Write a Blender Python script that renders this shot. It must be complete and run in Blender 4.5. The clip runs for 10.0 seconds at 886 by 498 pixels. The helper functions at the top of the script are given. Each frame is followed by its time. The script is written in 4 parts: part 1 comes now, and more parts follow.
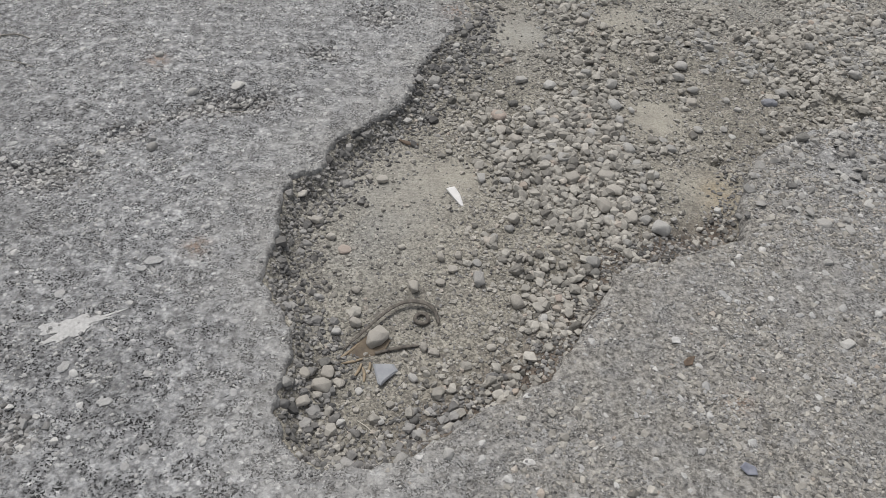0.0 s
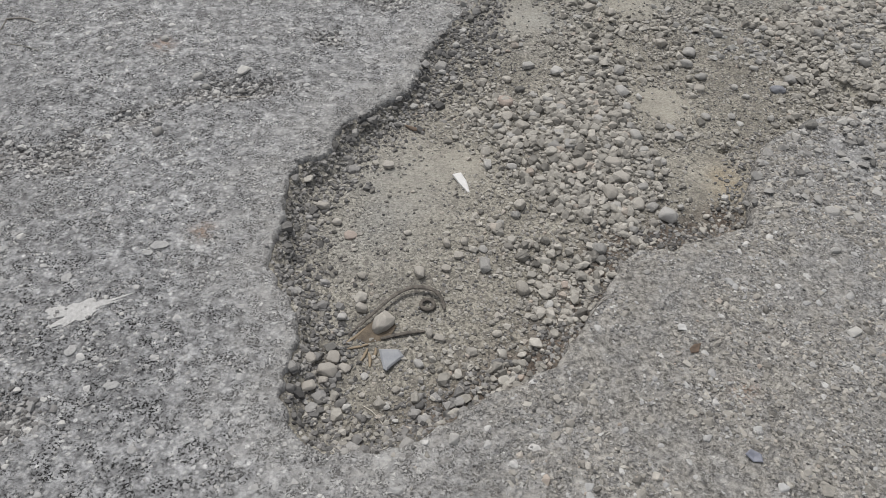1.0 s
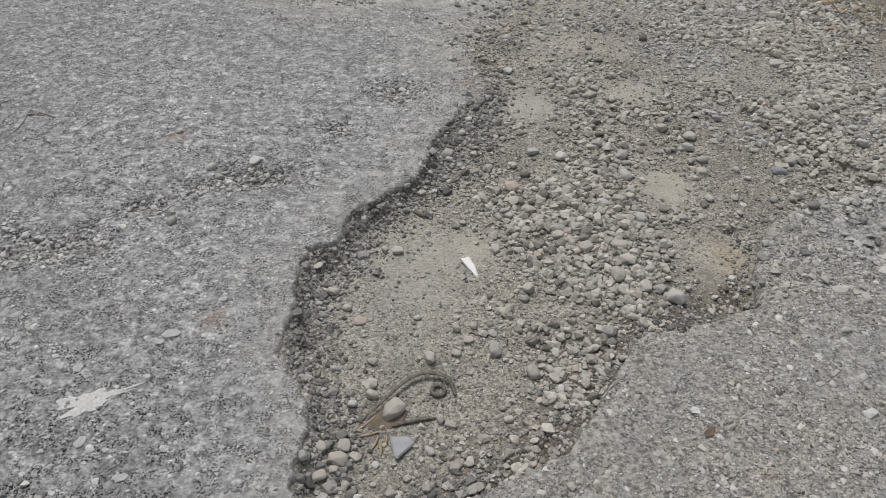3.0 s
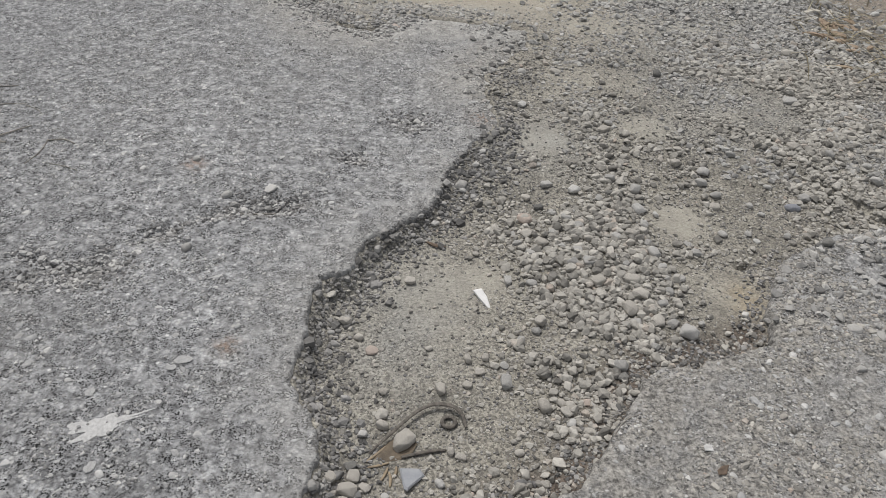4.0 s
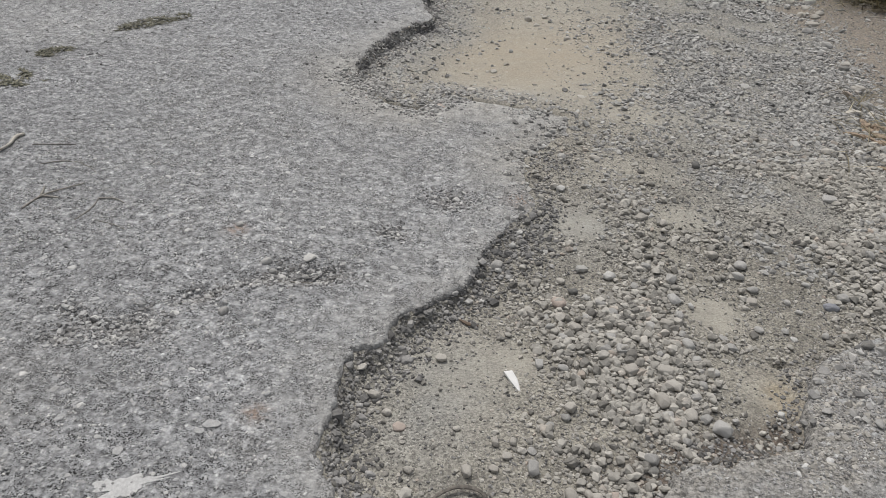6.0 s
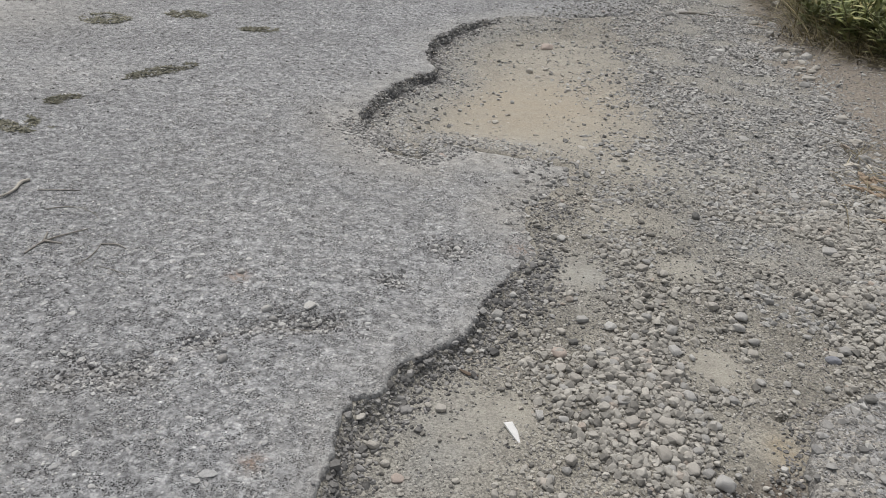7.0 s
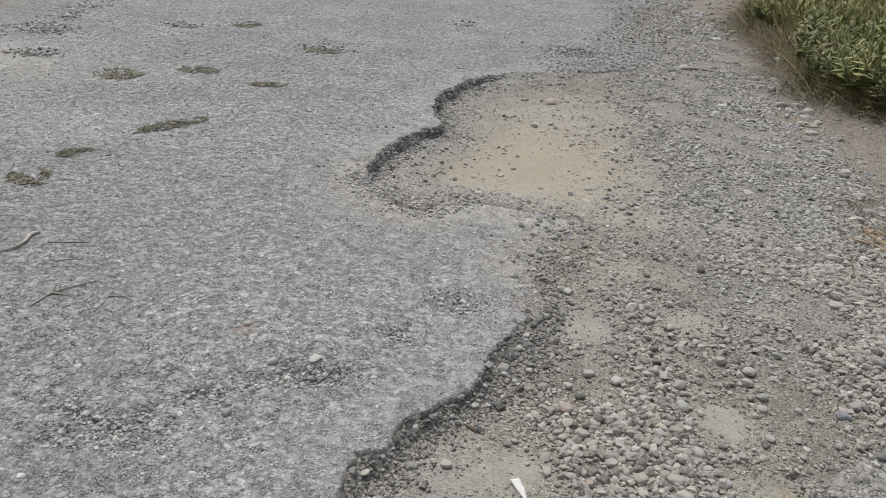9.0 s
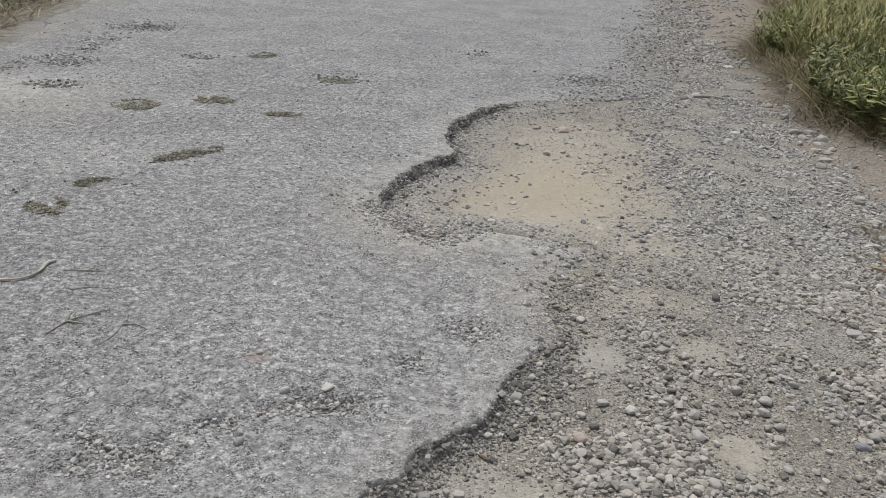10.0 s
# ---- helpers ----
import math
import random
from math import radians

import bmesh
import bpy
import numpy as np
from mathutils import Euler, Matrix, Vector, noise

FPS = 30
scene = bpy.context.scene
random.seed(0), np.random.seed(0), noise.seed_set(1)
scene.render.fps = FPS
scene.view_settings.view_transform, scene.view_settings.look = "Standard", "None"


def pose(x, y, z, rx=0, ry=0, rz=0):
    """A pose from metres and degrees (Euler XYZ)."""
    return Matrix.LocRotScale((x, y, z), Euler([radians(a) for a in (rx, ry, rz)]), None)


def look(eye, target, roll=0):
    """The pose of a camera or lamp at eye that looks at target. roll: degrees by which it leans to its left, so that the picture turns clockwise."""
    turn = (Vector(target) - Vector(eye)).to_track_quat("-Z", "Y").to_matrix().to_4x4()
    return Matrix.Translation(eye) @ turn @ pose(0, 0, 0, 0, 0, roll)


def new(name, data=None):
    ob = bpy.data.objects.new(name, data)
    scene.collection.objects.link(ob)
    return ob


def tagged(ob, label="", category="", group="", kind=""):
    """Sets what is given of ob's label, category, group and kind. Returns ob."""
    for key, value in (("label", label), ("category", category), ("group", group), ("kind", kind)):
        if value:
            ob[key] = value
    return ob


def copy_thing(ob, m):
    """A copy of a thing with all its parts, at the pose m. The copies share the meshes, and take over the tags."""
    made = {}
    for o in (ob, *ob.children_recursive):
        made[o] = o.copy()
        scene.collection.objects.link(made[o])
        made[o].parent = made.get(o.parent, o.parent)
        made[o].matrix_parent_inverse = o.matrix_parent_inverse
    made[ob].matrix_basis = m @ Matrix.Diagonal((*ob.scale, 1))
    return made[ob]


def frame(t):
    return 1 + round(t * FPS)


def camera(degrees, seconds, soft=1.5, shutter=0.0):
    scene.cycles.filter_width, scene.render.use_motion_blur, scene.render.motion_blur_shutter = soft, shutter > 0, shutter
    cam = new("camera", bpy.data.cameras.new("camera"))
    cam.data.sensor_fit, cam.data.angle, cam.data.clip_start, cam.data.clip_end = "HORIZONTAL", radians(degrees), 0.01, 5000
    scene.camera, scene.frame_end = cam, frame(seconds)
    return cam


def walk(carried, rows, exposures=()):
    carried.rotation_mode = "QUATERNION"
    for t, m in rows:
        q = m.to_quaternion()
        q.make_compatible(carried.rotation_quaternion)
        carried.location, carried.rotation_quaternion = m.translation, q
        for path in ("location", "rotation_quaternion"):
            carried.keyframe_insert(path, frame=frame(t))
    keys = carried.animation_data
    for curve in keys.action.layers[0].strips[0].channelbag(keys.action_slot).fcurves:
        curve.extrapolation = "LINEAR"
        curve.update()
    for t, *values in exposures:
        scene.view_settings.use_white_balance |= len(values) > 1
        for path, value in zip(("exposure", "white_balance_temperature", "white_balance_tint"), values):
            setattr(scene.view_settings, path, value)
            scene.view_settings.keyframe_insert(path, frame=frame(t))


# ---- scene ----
cam = camera(59.0, 10.0, soft=0.5)
PATH = [
    (0, (0.06, -0.024, 1.409), (0.063, 1.379, -0.016), 3.6),
    (0.5, (0.06, -0.024, 1.404), (0.056, 1.365, -0.036), 3.4),
    (1, (0.056, -0.025, 1.404), (0.05, 1.355, -0.044), 3.6),
    (1.5, (0.055, -0.031, 1.406), (0.045, 1.356, -0.034), 3.4),
    (2, (0.052, -0.03, 1.413), (0.042, 1.389, 0.004), 3.4),
    (2.5, (0.052, -0.027, 1.421), (0.026, 1.445, 0.067), 2.6),
    (3, (0.049, -0.028, 1.424), (0.014, 1.491, 0.123), 2.1),
    (4.5, (0.035, -0.033, 1.43), (-0.048, 1.546, 0.205), 2.8),
    (5, (0.028, -0.034, 1.434), (-0.074, 1.56, 0.231), 3.1),
    (5.5, (0.024, -0.037, 1.441), (-0.111, 1.591, 0.286), 3.6),
    (7, (0.023, -0.038, 1.455), (-0.151, 1.69, 0.464), 4.4),
    (7.5, (0.021, -0.039, 1.457), (-0.155, 1.7, 0.486), 4.3),
    (8, (0.018, -0.044, 1.46), (-0.167, 1.704, 0.506), 4.2),
    (8.5, (0.016, -0.045, 1.463), (-0.179, 1.717, 0.536), 4.2),
    (9, (0.021, -0.042, 1.466), (-0.183, 1.744, 0.588), 4.2),
    (9.5, (0.025, -0.043, 1.47), (-0.196, 1.757, 0.626), 3.9),
    (10, (0.024, -0.041, 1.468), (-0.222, 1.768, 0.652), 3.6),
]
walk(cam, [(t, look(eye, target, roll)) for t, eye, target, roll in PATH], [(0, -0.03), (3, -0.02), (7, 0.03), (10, 0.08)])

# ---- world, light ----
SUN_EL, SUN_AZ = radians(63), radians(-35)
world = bpy.data.worlds.new("overcast_sky")
scene.world = world
world.use_nodes = True
wn, wl = world.node_tree.nodes, world.node_tree.links
sky = wn.new("ShaderNodeTexSky")
sky.sky_type, sky.sun_disc = "NISHITA", False
sky.sun_elevation, sky.sun_rotation = SUN_EL, SUN_AZ
sky.dust_density, sky.air_density = 4.0, 1.0
grey = wn.new("ShaderNodeHueSaturation")
grey.inputs["Saturation"].default_value = 0.3
wl.new(sky.outputs["Color"], grey.inputs["Color"])
wl.new(grey.outputs["Color"], wn["Background"].inputs["Color"])
wn["Background"].inputs["Strength"].default_value = 0.11
sun = new("sun", bpy.data.lights.new("sun", "SUN"))
sun.data.energy, sun.data.angle, sun.data.color = 1.7, radians(12), (1.0, 0.97, 0.94)
sun.matrix_world = look((math.sin(SUN_AZ) * 10 * math.cos(SUN_EL), math.cos(SUN_AZ) * 10 * math.cos(SUN_EL), 10 * math.sin(SUN_EL)), (0, 0, 0))


# ---- materials ----
def material(name):
    mat = bpy.data.materials.new(name)
    mat.use_nodes = True
    return mat, mat.node_tree.nodes, mat.node_tree.links, mat.node_tree.nodes["Principled BSDF"]


def node(nodes, links, kind, feeds=(), operation="", feature=""):
    """A node whose sockets are fed by (socket, output or value) pairs."""
    n = nodes.new(kind)
    if operation:
        n.operation = operation
    if feature:
        n.feature = feature
    for socket, value in feeds:
        if hasattr(value, "links"):
            links.new(value, n.inputs[socket])
        else:
            n.inputs[socket].default_value = value
    return n


def ramp(nodes, links, fac, stops):
    n = nodes.new("ShaderNodeValToRGB")
    el = n.color_ramp.elements
    while len(el) < len(stops):
        el.new(0.5)
    for e, (at, c) in zip(el, stops):
        e.position, e.color = at, (*(c if isinstance(c, tuple) else (c, c, c)), 1)
    links.new(fac, n.inputs[0])
    return n.outputs[0]


def mixed(nodes, links, fac, a, b, mode="MIX"):
    n = nodes.new("ShaderNodeMix")
    n.data_type, n.blend_type = "RGBA", mode
    for socket, value in ((0, fac), (6, a), (7, b)):
        if hasattr(value, "links"):
            links.new(value, n.inputs[socket])
        else:
            n.inputs[socket].default_value = (*value, 1) if isinstance(value, tuple) else value
    return n.outputs[2]


def noise_out(nodes, links, scale, detail=3.0, rough=0.55, out="Fac"):
    co = nodes.new("ShaderNodeTexCoord").outputs["Object"]
    return node(nodes, links, "ShaderNodeTexNoise", [("Vector", co), ("Scale", scale), ("Detail", detail), ("Roughness", rough)]).outputs[out]


def cells(nodes, links, scale, out="Color", feature="F1"):
    co = nodes.new("ShaderNodeTexCoord").outputs["Object"]
    return node(nodes, links, "ShaderNodeTexVoronoi", [("Vector", co), ("Scale", scale)], feature=feature).outputs[out]


def bumped(nodes, links, bsdf, height, strength, distance):
    b = node(nodes, links, "ShaderNodeBump", [("Strength", strength), ("Distance", distance), ("Height", height)])
    links.new(b.outputs[0], bsdf.inputs["Normal"])


def maths(nodes, links, op, a, b):
    return node(nodes, links, "ShaderNodeMath", [(0, a), (1, b)], operation=op).outputs[0]


def attribute(nodes, name):
    n = nodes.new("ShaderNodeAttribute")
    n.attribute_name = name
    return n.outputs["Fac"]


def asphalt_material():
    mat, n, l, bsdf = material("worn_asphalt")
    blotch = ramp(n, l, noise_out(n, l, 55, 4, 0.6), [(0.32, (0.2, 0.202, 0.203)), (0.5, (0.362, 0.365, 0.367)), (0.66, (0.495, 0.499, 0.501))])
    # light aggregate faces
    sep = node(n, l, "ShaderNodeSeparateColor", [(0, cells(n, l, 85))]).outputs
    chips = ramp(n, l, sep[0], [(0.5, 0.0), (0.6, 1.0)])
    size = ramp(n, l, cells(n, l, 85, "Distance"), [(0.3, 1.0), (0.55, 0.0)])
    tone = ramp(n, l, sep[1], [(0.0, (0.34, 0.34, 0.335)), (0.6, (0.5, 0.5, 0.49)), (1.0, (0.68, 0.68, 0.67))])
    col = mixed(n, l, maths(n, l, "MULTIPLY", chips, size), blotch, tone)
    # dark pits in clusters, the shade between grains put into their colour
    pits = ramp(n, l, noise_out(n, l, 210, 2, 0.6), [(0.4, 1.0), (0.48, 0.0)])
    where = ramp(n, l, noise_out(n, l, 24, 3, 0.6), [(0.43, 0.0), (0.57, 1.0)])
    pit = maths(n, l, "MULTIPLY", pits, where)
    col = mixed(n, l, pit, col, (0.022, 0.0215, 0.021))
    col = mixed(n, l, 0.75, col, ramp(n, l, noise_out(n, l, 1.6, 4, 0.6), [(0.3, 0.74), (0.7, 1.14)]), "MULTIPLY")
    col = mixed(n, l, 0.6, col, ramp(n, l, noise_out(n, l, 9, 4, 0.65), [(0.3, 0.65), (0.7, 1.25)]), "MULTIPLY")
    col = mixed(n, l, 0.7, col, ramp(n, l, noise_out(n, l, 36, 6, 0.78), [(0.36, 0.55), (0.5, 1.0), (0.62, 1.4)]), "MULTIPLY")
    # brown road dust lying in places
    dusty = maths(n, l, "MULTIPLY", attribute(n, "dust"), ramp(n, l, noise_out(n, l, 14, 4, 0.6), [(0.3, 0.35), (0.65, 0.8)]))
    dust_tone = ramp(n, l, noise_out(n, l, 75, 4, 0.65), [(0.36, (0.14, 0.133, 0.12)), (0.48, (0.33, 0.315, 0.286)), (0.64, (0.5, 0.478, 0.436))])
    col = mixed(n, l, dusty, col, dust_tone)
    col = mixed(n, l, maths(n, l, "MULTIPLY", attribute(n, "pale"), ramp(n, l, noise_out(n, l, 10, 4, 0.6), [(0.35, 0.2), (0.6, 0.9)])), col, (0.56, 0.548, 0.52))
    col = mixed(n, l, maths(n, l, "MULTIPLY", attribute(n, "rust"), ramp(n, l, noise_out(n, l, 45, 3, 0.6), [(0.35, 0.0), (0.6, 0.6)])), col, (0.43, 0.29, 0.2))
    # freshly broken bituminous edge
    fresh = mixed(n, l, ramp(n, l, cells(n, l, 60, "Distance"), [(0.2, 1.0), (0.5, 0.0)]), (0.13, 0.128, 0.125), (0.34, 0.335, 0.325))
    col = mixed(n, l, attribute(n, "broken"), col, fresh)
    l.new(col, bsdf.inputs["Base Color"])
    bsdf.inputs["Roughness"].default_value = 0.9
    h = maths(n, l, "SUBTRACT", noise_out(n, l, 120, 4, 0.7), maths(n, l, "MULTIPLY", pit, 0.9))
    h = maths(n, l, "SUBTRACT", h, maths(n, l, "MULTIPLY", cells(n, l, 85, "Distance"), 0.5))
    bumped(n, l, bsdf, h, 0.9, 0.009)
    return mat


def dirt_material():
    mat, n, l, bsdf = material("dusty_dirt")
    base = ramp(n, l, noise_out(n, l, 7, 5, 0.62), [(0.3, (0.192, 0.18, 0.152)), (0.7, (0.348, 0.327, 0.277))])
    base = mixed(n, l, maths(n, l, "MULTIPLY", attribute(n, "swept"), ramp(n, l, noise_out(n, l, 16, 4, 0.6), [(0.3, 0.35), (0.6, 1.0)])), base, (0.402, 0.379, 0.322))
    sand = mixed(n, l, maths(n, l, "MULTIPLY", attribute(n, "sand"), ramp(n, l, noise_out(n, l, 11, 4, 0.6), [(0.25, 0.5), (0.6, 1.0)])), base, (0.37, 0.325, 0.253))
    sand = mixed(n, l, maths(n, l, "MULTIPLY", attribute(n, "rim_brown"), ramp(n, l, noise_out(n, l, 18, 4, 0.6), [(0.3, 0.35), (0.55, 1.0)])), sand, (0.13, 0.105, 0.085))
    sand = mixed(n, l, maths(n, l, "MULTIPLY", attribute(n, "rusty"), ramp(n, l, noise_out(n, l, 24, 4, 0.6), [(0.3, 0.2), (0.6, 0.9)])), sand, (0.34, 0.265, 0.16))
    sand = mixed(n, l, maths(n, l, "MULTIPLY", attribute(n, "ashen"), ramp(n, l, noise_out(n, l, 9, 4, 0.6), [(0.3, 0.35), (0.6, 0.9)])), sand, mixed(n, l, noise_out(n, l, 30, 4, 0.65), (0.225, 0.226, 0.212), (0.42, 0.421, 0.4)))
    soil = mixed(n, l, attribute(n, "soil"), sand, mixed(n, l, noise_out(n, l, 20, 5, 0.7), (0.165, 0.143, 0.117), (0.35, 0.305, 0.25)))
    grit = node(n, l, "ShaderNodeSeparateColor", [(0, cells(n, l, 210))]).outputs
    swept = attribute(n, "swept")
    col = mixed(n, l, maths(n, l, "SUBTRACT", 0.8, maths(n, l, "MULTIPLY", swept, 0.55)), soil, ramp(n, l, grit[0], [(0.0, 0.3), (0.5, 0.95), (1.0, 1.5)]), "MULTIPLY")
    flecks = ramp(n, l, noise_out(n, l, 60, 3, 0.6), [(0.54, 0.0), (0.64, 0.65)])
    col = mixed(n, l, maths(n, l, "MULTIPLY", flecks, maths(n, l, "SUBTRACT", 1.0, swept)), col, (0.12, 0.11, 0.1))
    l.new(col, bsdf.inputs["Base Color"])
    bsdf.inputs["Roughness"].default_value = 0.95
    h = maths(n, l, "SUBTRACT", noise_out(n, l, 90, 5, 0.7), maths(n, l, "MULTIPLY", cells(n, l, 210, "Distance"), 0.2))
    bumped(n, l, bsdf, h, 0.8, 0.005)
    return mat


def stone_material(name, stops, per="Random Per Island", dust=0.35, source="ShaderNodeNewGeometry"):
    mat, n, l, bsdf = material(name)
    pick = n.new(source).outputs[per]
    col = ramp(n, l, pick, stops)
    col = mixed(n, l, 0.6, col, ramp(n, l, noise_out(n, l, 70, 4, 0.65), [(0.3, 0.65), (0.7, 1.2)]), "MULTIPLY")
    col = mixed(n, l, maths(n, l, "MULTIPLY", ramp(n, l, noise_out(n, l, 26, 3, 0.6), [(0.4, 0.0), (0.7, 1.0)]), dust), col, (0.44, 0.42, 0.38))
    l.new(col, bsdf.inputs["Base Color"])
    bsdf.inputs["Roughness"].default_value = 0.88
    bumped(n, l, bsdf, noise_out(n, l, 160, 4, 0.7), 0.45, 0.003)
    return mat


def plain_material(name, a, b, scale, rough=0.8, bump=0.3, metal=0.0):
    mat, n, l, bsdf = material(name)
    l.new(mixed(n, l, ramp(n, l, noise_out(n, l, scale, 4, 0.6), [(0.3, 0.0), (0.7, 1.0)]), a, b), bsdf.inputs["Base Color"])
    bsdf.inputs["Roughness"].default_value, bsdf.inputs["Metallic"].default_value = rough, metal
    bumped(n, l, bsdf, noise_out(n, l, scale * 4, 4, 0.7), bump, 0.003)
    return mat


def leaf_material(name, stops, rough=0.55):
    mat, n, l, bsdf = material(name)
    col = ramp(n, l, n.new("ShaderNodeNewGeometry").outputs["Random Per Island"], stops)
    rnd = ramp(n, l, n.new("ShaderNodeObjectInfo").outputs["Random"], [(0.0, 0.75), (1.0, 1.2)])
    col = mixed(n, l, 0.8, mixed(n, l, 1.0, col, rnd, "MULTIPLY"), ramp(n, l, noise_out(n, l, 40, 3, 0.6), [(0.3, 0.7), (0.7, 1.2)]), "MULTIPLY")
    l.new(col, bsdf.inputs["Base Color"])
    bsdf.inputs["Roughness"].default_value = rough
    return mat


GREYS = [(0.0, (0.12, 0.114, 0.102)), (0.18, (0.277, 0.263, 0.234)), (0.65, (0.39, 0.37, 0.33)), (0.95, (0.515, 0.49, 0.44)), (1.0, (0.41, 0.345, 0.29))]
ASPHALT, DIRT = asphalt_material(), dirt_material()
GRAVEL = stone_material("gravel_stone", GREYS)
SANDY = stone_material("sand_covered_stone", [(0.0, (0.25, 0.235, 0.205)), (0.2, (0.38, 0.35, 0.3)), (1.0, (0.54, 0.49, 0.42))], dust=0.4)
CHIP = stone_material("asphalt_aggregate", [(0.0, (0.16, 0.158, 0.154)), (0.25, (0.32, 0.316, 0.308)), (0.75, (0.46, 0.454, 0.44)), (1.0, (0.64, 0.63, 0.6))], dust=0.2)
COOL = stone_material("shoulder_stone", [(0.0, (0.115, 0.114, 0.11)), (0.18, (0.27, 0.265, 0.253)), (0.65, (0.395, 0.387, 0.368)), (0.95, (0.52, 0.51, 0.485)), (1.0, (0.42, 0.37, 0.325))])
PALE_CHIP = stone_material("pale_aggregate", [(0.0, (0.36, 0.36, 0.355)), (0.6, (0.47, 0.47, 0.46)), (1.0, (0.6, 0.59, 0.57))], dust=0.3)
CRUMB = stone_material("bitumen_crumb", [(0.0, (0.075, 0.073, 0.071)), (0.5, (0.185, 0.181, 0.175)), (1.0, (0.37, 0.36, 0.345))], dust=0.2)
STONE_GREY = stone_material("grey_stone", [(0.0, (0.32, 0.313, 0.298)), (0.5, (0.39, 0.38, 0.36)), (1.0, (0.46, 0.448, 0.425))], "Random", 0.4, "ShaderNodeObjectInfo")
STONE_PALE = stone_material("pale_stone", [(0.0, (0.44, 0.43, 0.41)), (1.0, (0.57, 0.56, 0.53))], "Random", 0.2, "ShaderNodeObjectInfo")
STONE_TAN = stone_material("tan_stone", [(0.0, (0.38, 0.355, 0.315)), (1.0, (0.5, 0.47, 0.42))], "Random", 0.3, "ShaderNodeObjectInfo")
STONE_RED = stone_material("reddish_stone", [(0.0, (0.41, 0.335, 0.285)), (1.0, (0.46, 0.385, 0.335))], "Random", 0.3, "ShaderNodeObjectInfo")
STONE_BLUE = stone_material("blue_grey_stone", [(0.0, (0.2, 0.21, 0.235)), (1.0, (0.27, 0.28, 0.31))], "Random", 0.2, "ShaderNodeObjectInfo")
STONE_DARK = stone_material("dark_stone", [(0.0, (0.12, 0.118, 0.112)), (1.0, (0.2, 0.195, 0.18))], "Random", 0.2, "ShaderNodeObjectInfo")
SPLASH = plain_material("dried_cement", (0.47, 0.466, 0.455), (0.66, 0.655, 0.64), 120, 0.9, 0.8)
SPOT = plain_material("cement_spot", (0.4, 0.398, 0.39), (0.53, 0.526, 0.515), 150, 0.9, 0.9)
CERAMIC = plain_material("white_ceramic", (0.8, 0.79, 0.77), (0.7, 0.69, 0.67), 30, 0.4, 0.1)
SLATE = plain_material("slate", (0.26, 0.272, 0.29), (0.34, 0.35, 0.368), 40, 0.6)
STRAP = plain_material("cracked_rubber", (0.07, 0.062, 0.053), (0.21, 0.188, 0.16), 90, 0.75, 0.8)
BROWN = plain_material("rotten_leather", (0.095, 0.075, 0.053), (0.19, 0.15, 0.105), 45, 0.75, 0.6)
TWIG = plain_material("dry_twig", (0.24, 0.22, 0.19), (0.36, 0.34, 0.3), 60, 0.85, 0.5)
BARK = plain_material("tan_bark", (0.27, 0.2, 0.14), (0.42, 0.33, 0.24), 50, 0.85, 0.5)
TWIG_PALE = plain_material("bleached_wood", (0.44, 0.41, 0.35), (0.62, 0.58, 0.51), 50, 0.85, 0.4)
STRAW = leaf_material("dry_straw", [(0.0, (0.08, 0.066, 0.038)), (0.5, (0.18, 0.15, 0.085)), (0.85, (0.36, 0.305, 0.19)), (1.0, (0.56, 0.51, 0.37))], 0.7)
GRASS = leaf_material("half_dry_grass", [(0.0, (0.14, 0.18, 0.05)), (0.5, (0.31, 0.3, 0.11)), (1.0, (0.55, 0.48, 0.24))], 0.6)
OLIVE = leaf_material("olive_grass", [(0.0, (0.07, 0.085, 0.03)), (0.6, (0.15, 0.16, 0.06)), (1.0, (0.34, 0.3, 0.16))], 0.6)
EDGE_WEED = leaf_material("half_dry_weed", [(0.0, (0.07, 0.066, 0.026)), (0.45, (0.17, 0.15, 0.06)), (0.8, (0.3, 0.25, 0.11)), (1.0, (0.45, 0.38, 0.2))], 0.65)
LEAF = leaf_material("weed_leaf", [(0.0, (0.12, 0.145, 0.045)), (0.5, (0.215, 0.245, 0.085)), (0.88, (0.33, 0.345, 0.135)), (1.0, (0.46, 0.38, 0.19))], 0.65)
STALK = leaf_material("weed_stalk", [(0.0, (0.12, 0.12, 0.05)), (1.0, (0.2, 0.16, 0.08))])
MOSS = leaf_material("low_weed", [(0.0, (0.09, 0.088, 0.06)), (0.5, (0.17, 0.164, 0.115)), (1.0, (0.31, 0.293, 0.22))], 0.8)
PAPER = plain_material("dirty_paper", (0.62, 0.62, 0.63), (0.78, 0.78, 0.79), 50, 0.8)
PALE_FLAKE = plain_material("pale_flake_stone", (0.46, 0.455, 0.44), (0.62, 0.615, 0.6), 120, 0.85)
BLUISH_FLAKE = plain_material("bluish_flake_stone", (0.17, 0.18, 0.22), (0.27, 0.28, 0.32), 50, 0.5)
DEAD_LEAF = plain_material("dead_leaf", (0.1, 0.075, 0.055), (0.17, 0.12, 0.085), 60, 0.8)

# ---- plan of the ground ----
rng = np.random.default_rng(7)


def lattice(ix, iy, seed):
    h = (ix * 374761393 + iy * 668265263 + seed * 144269) & 0xFFFFFFFF
    h = ((h ^ (h >> 13)) * 1274126177) & 0xFFFFFFFF
    return ((h ^ (h >> 16)) & 0xFFFF) / 65535.0


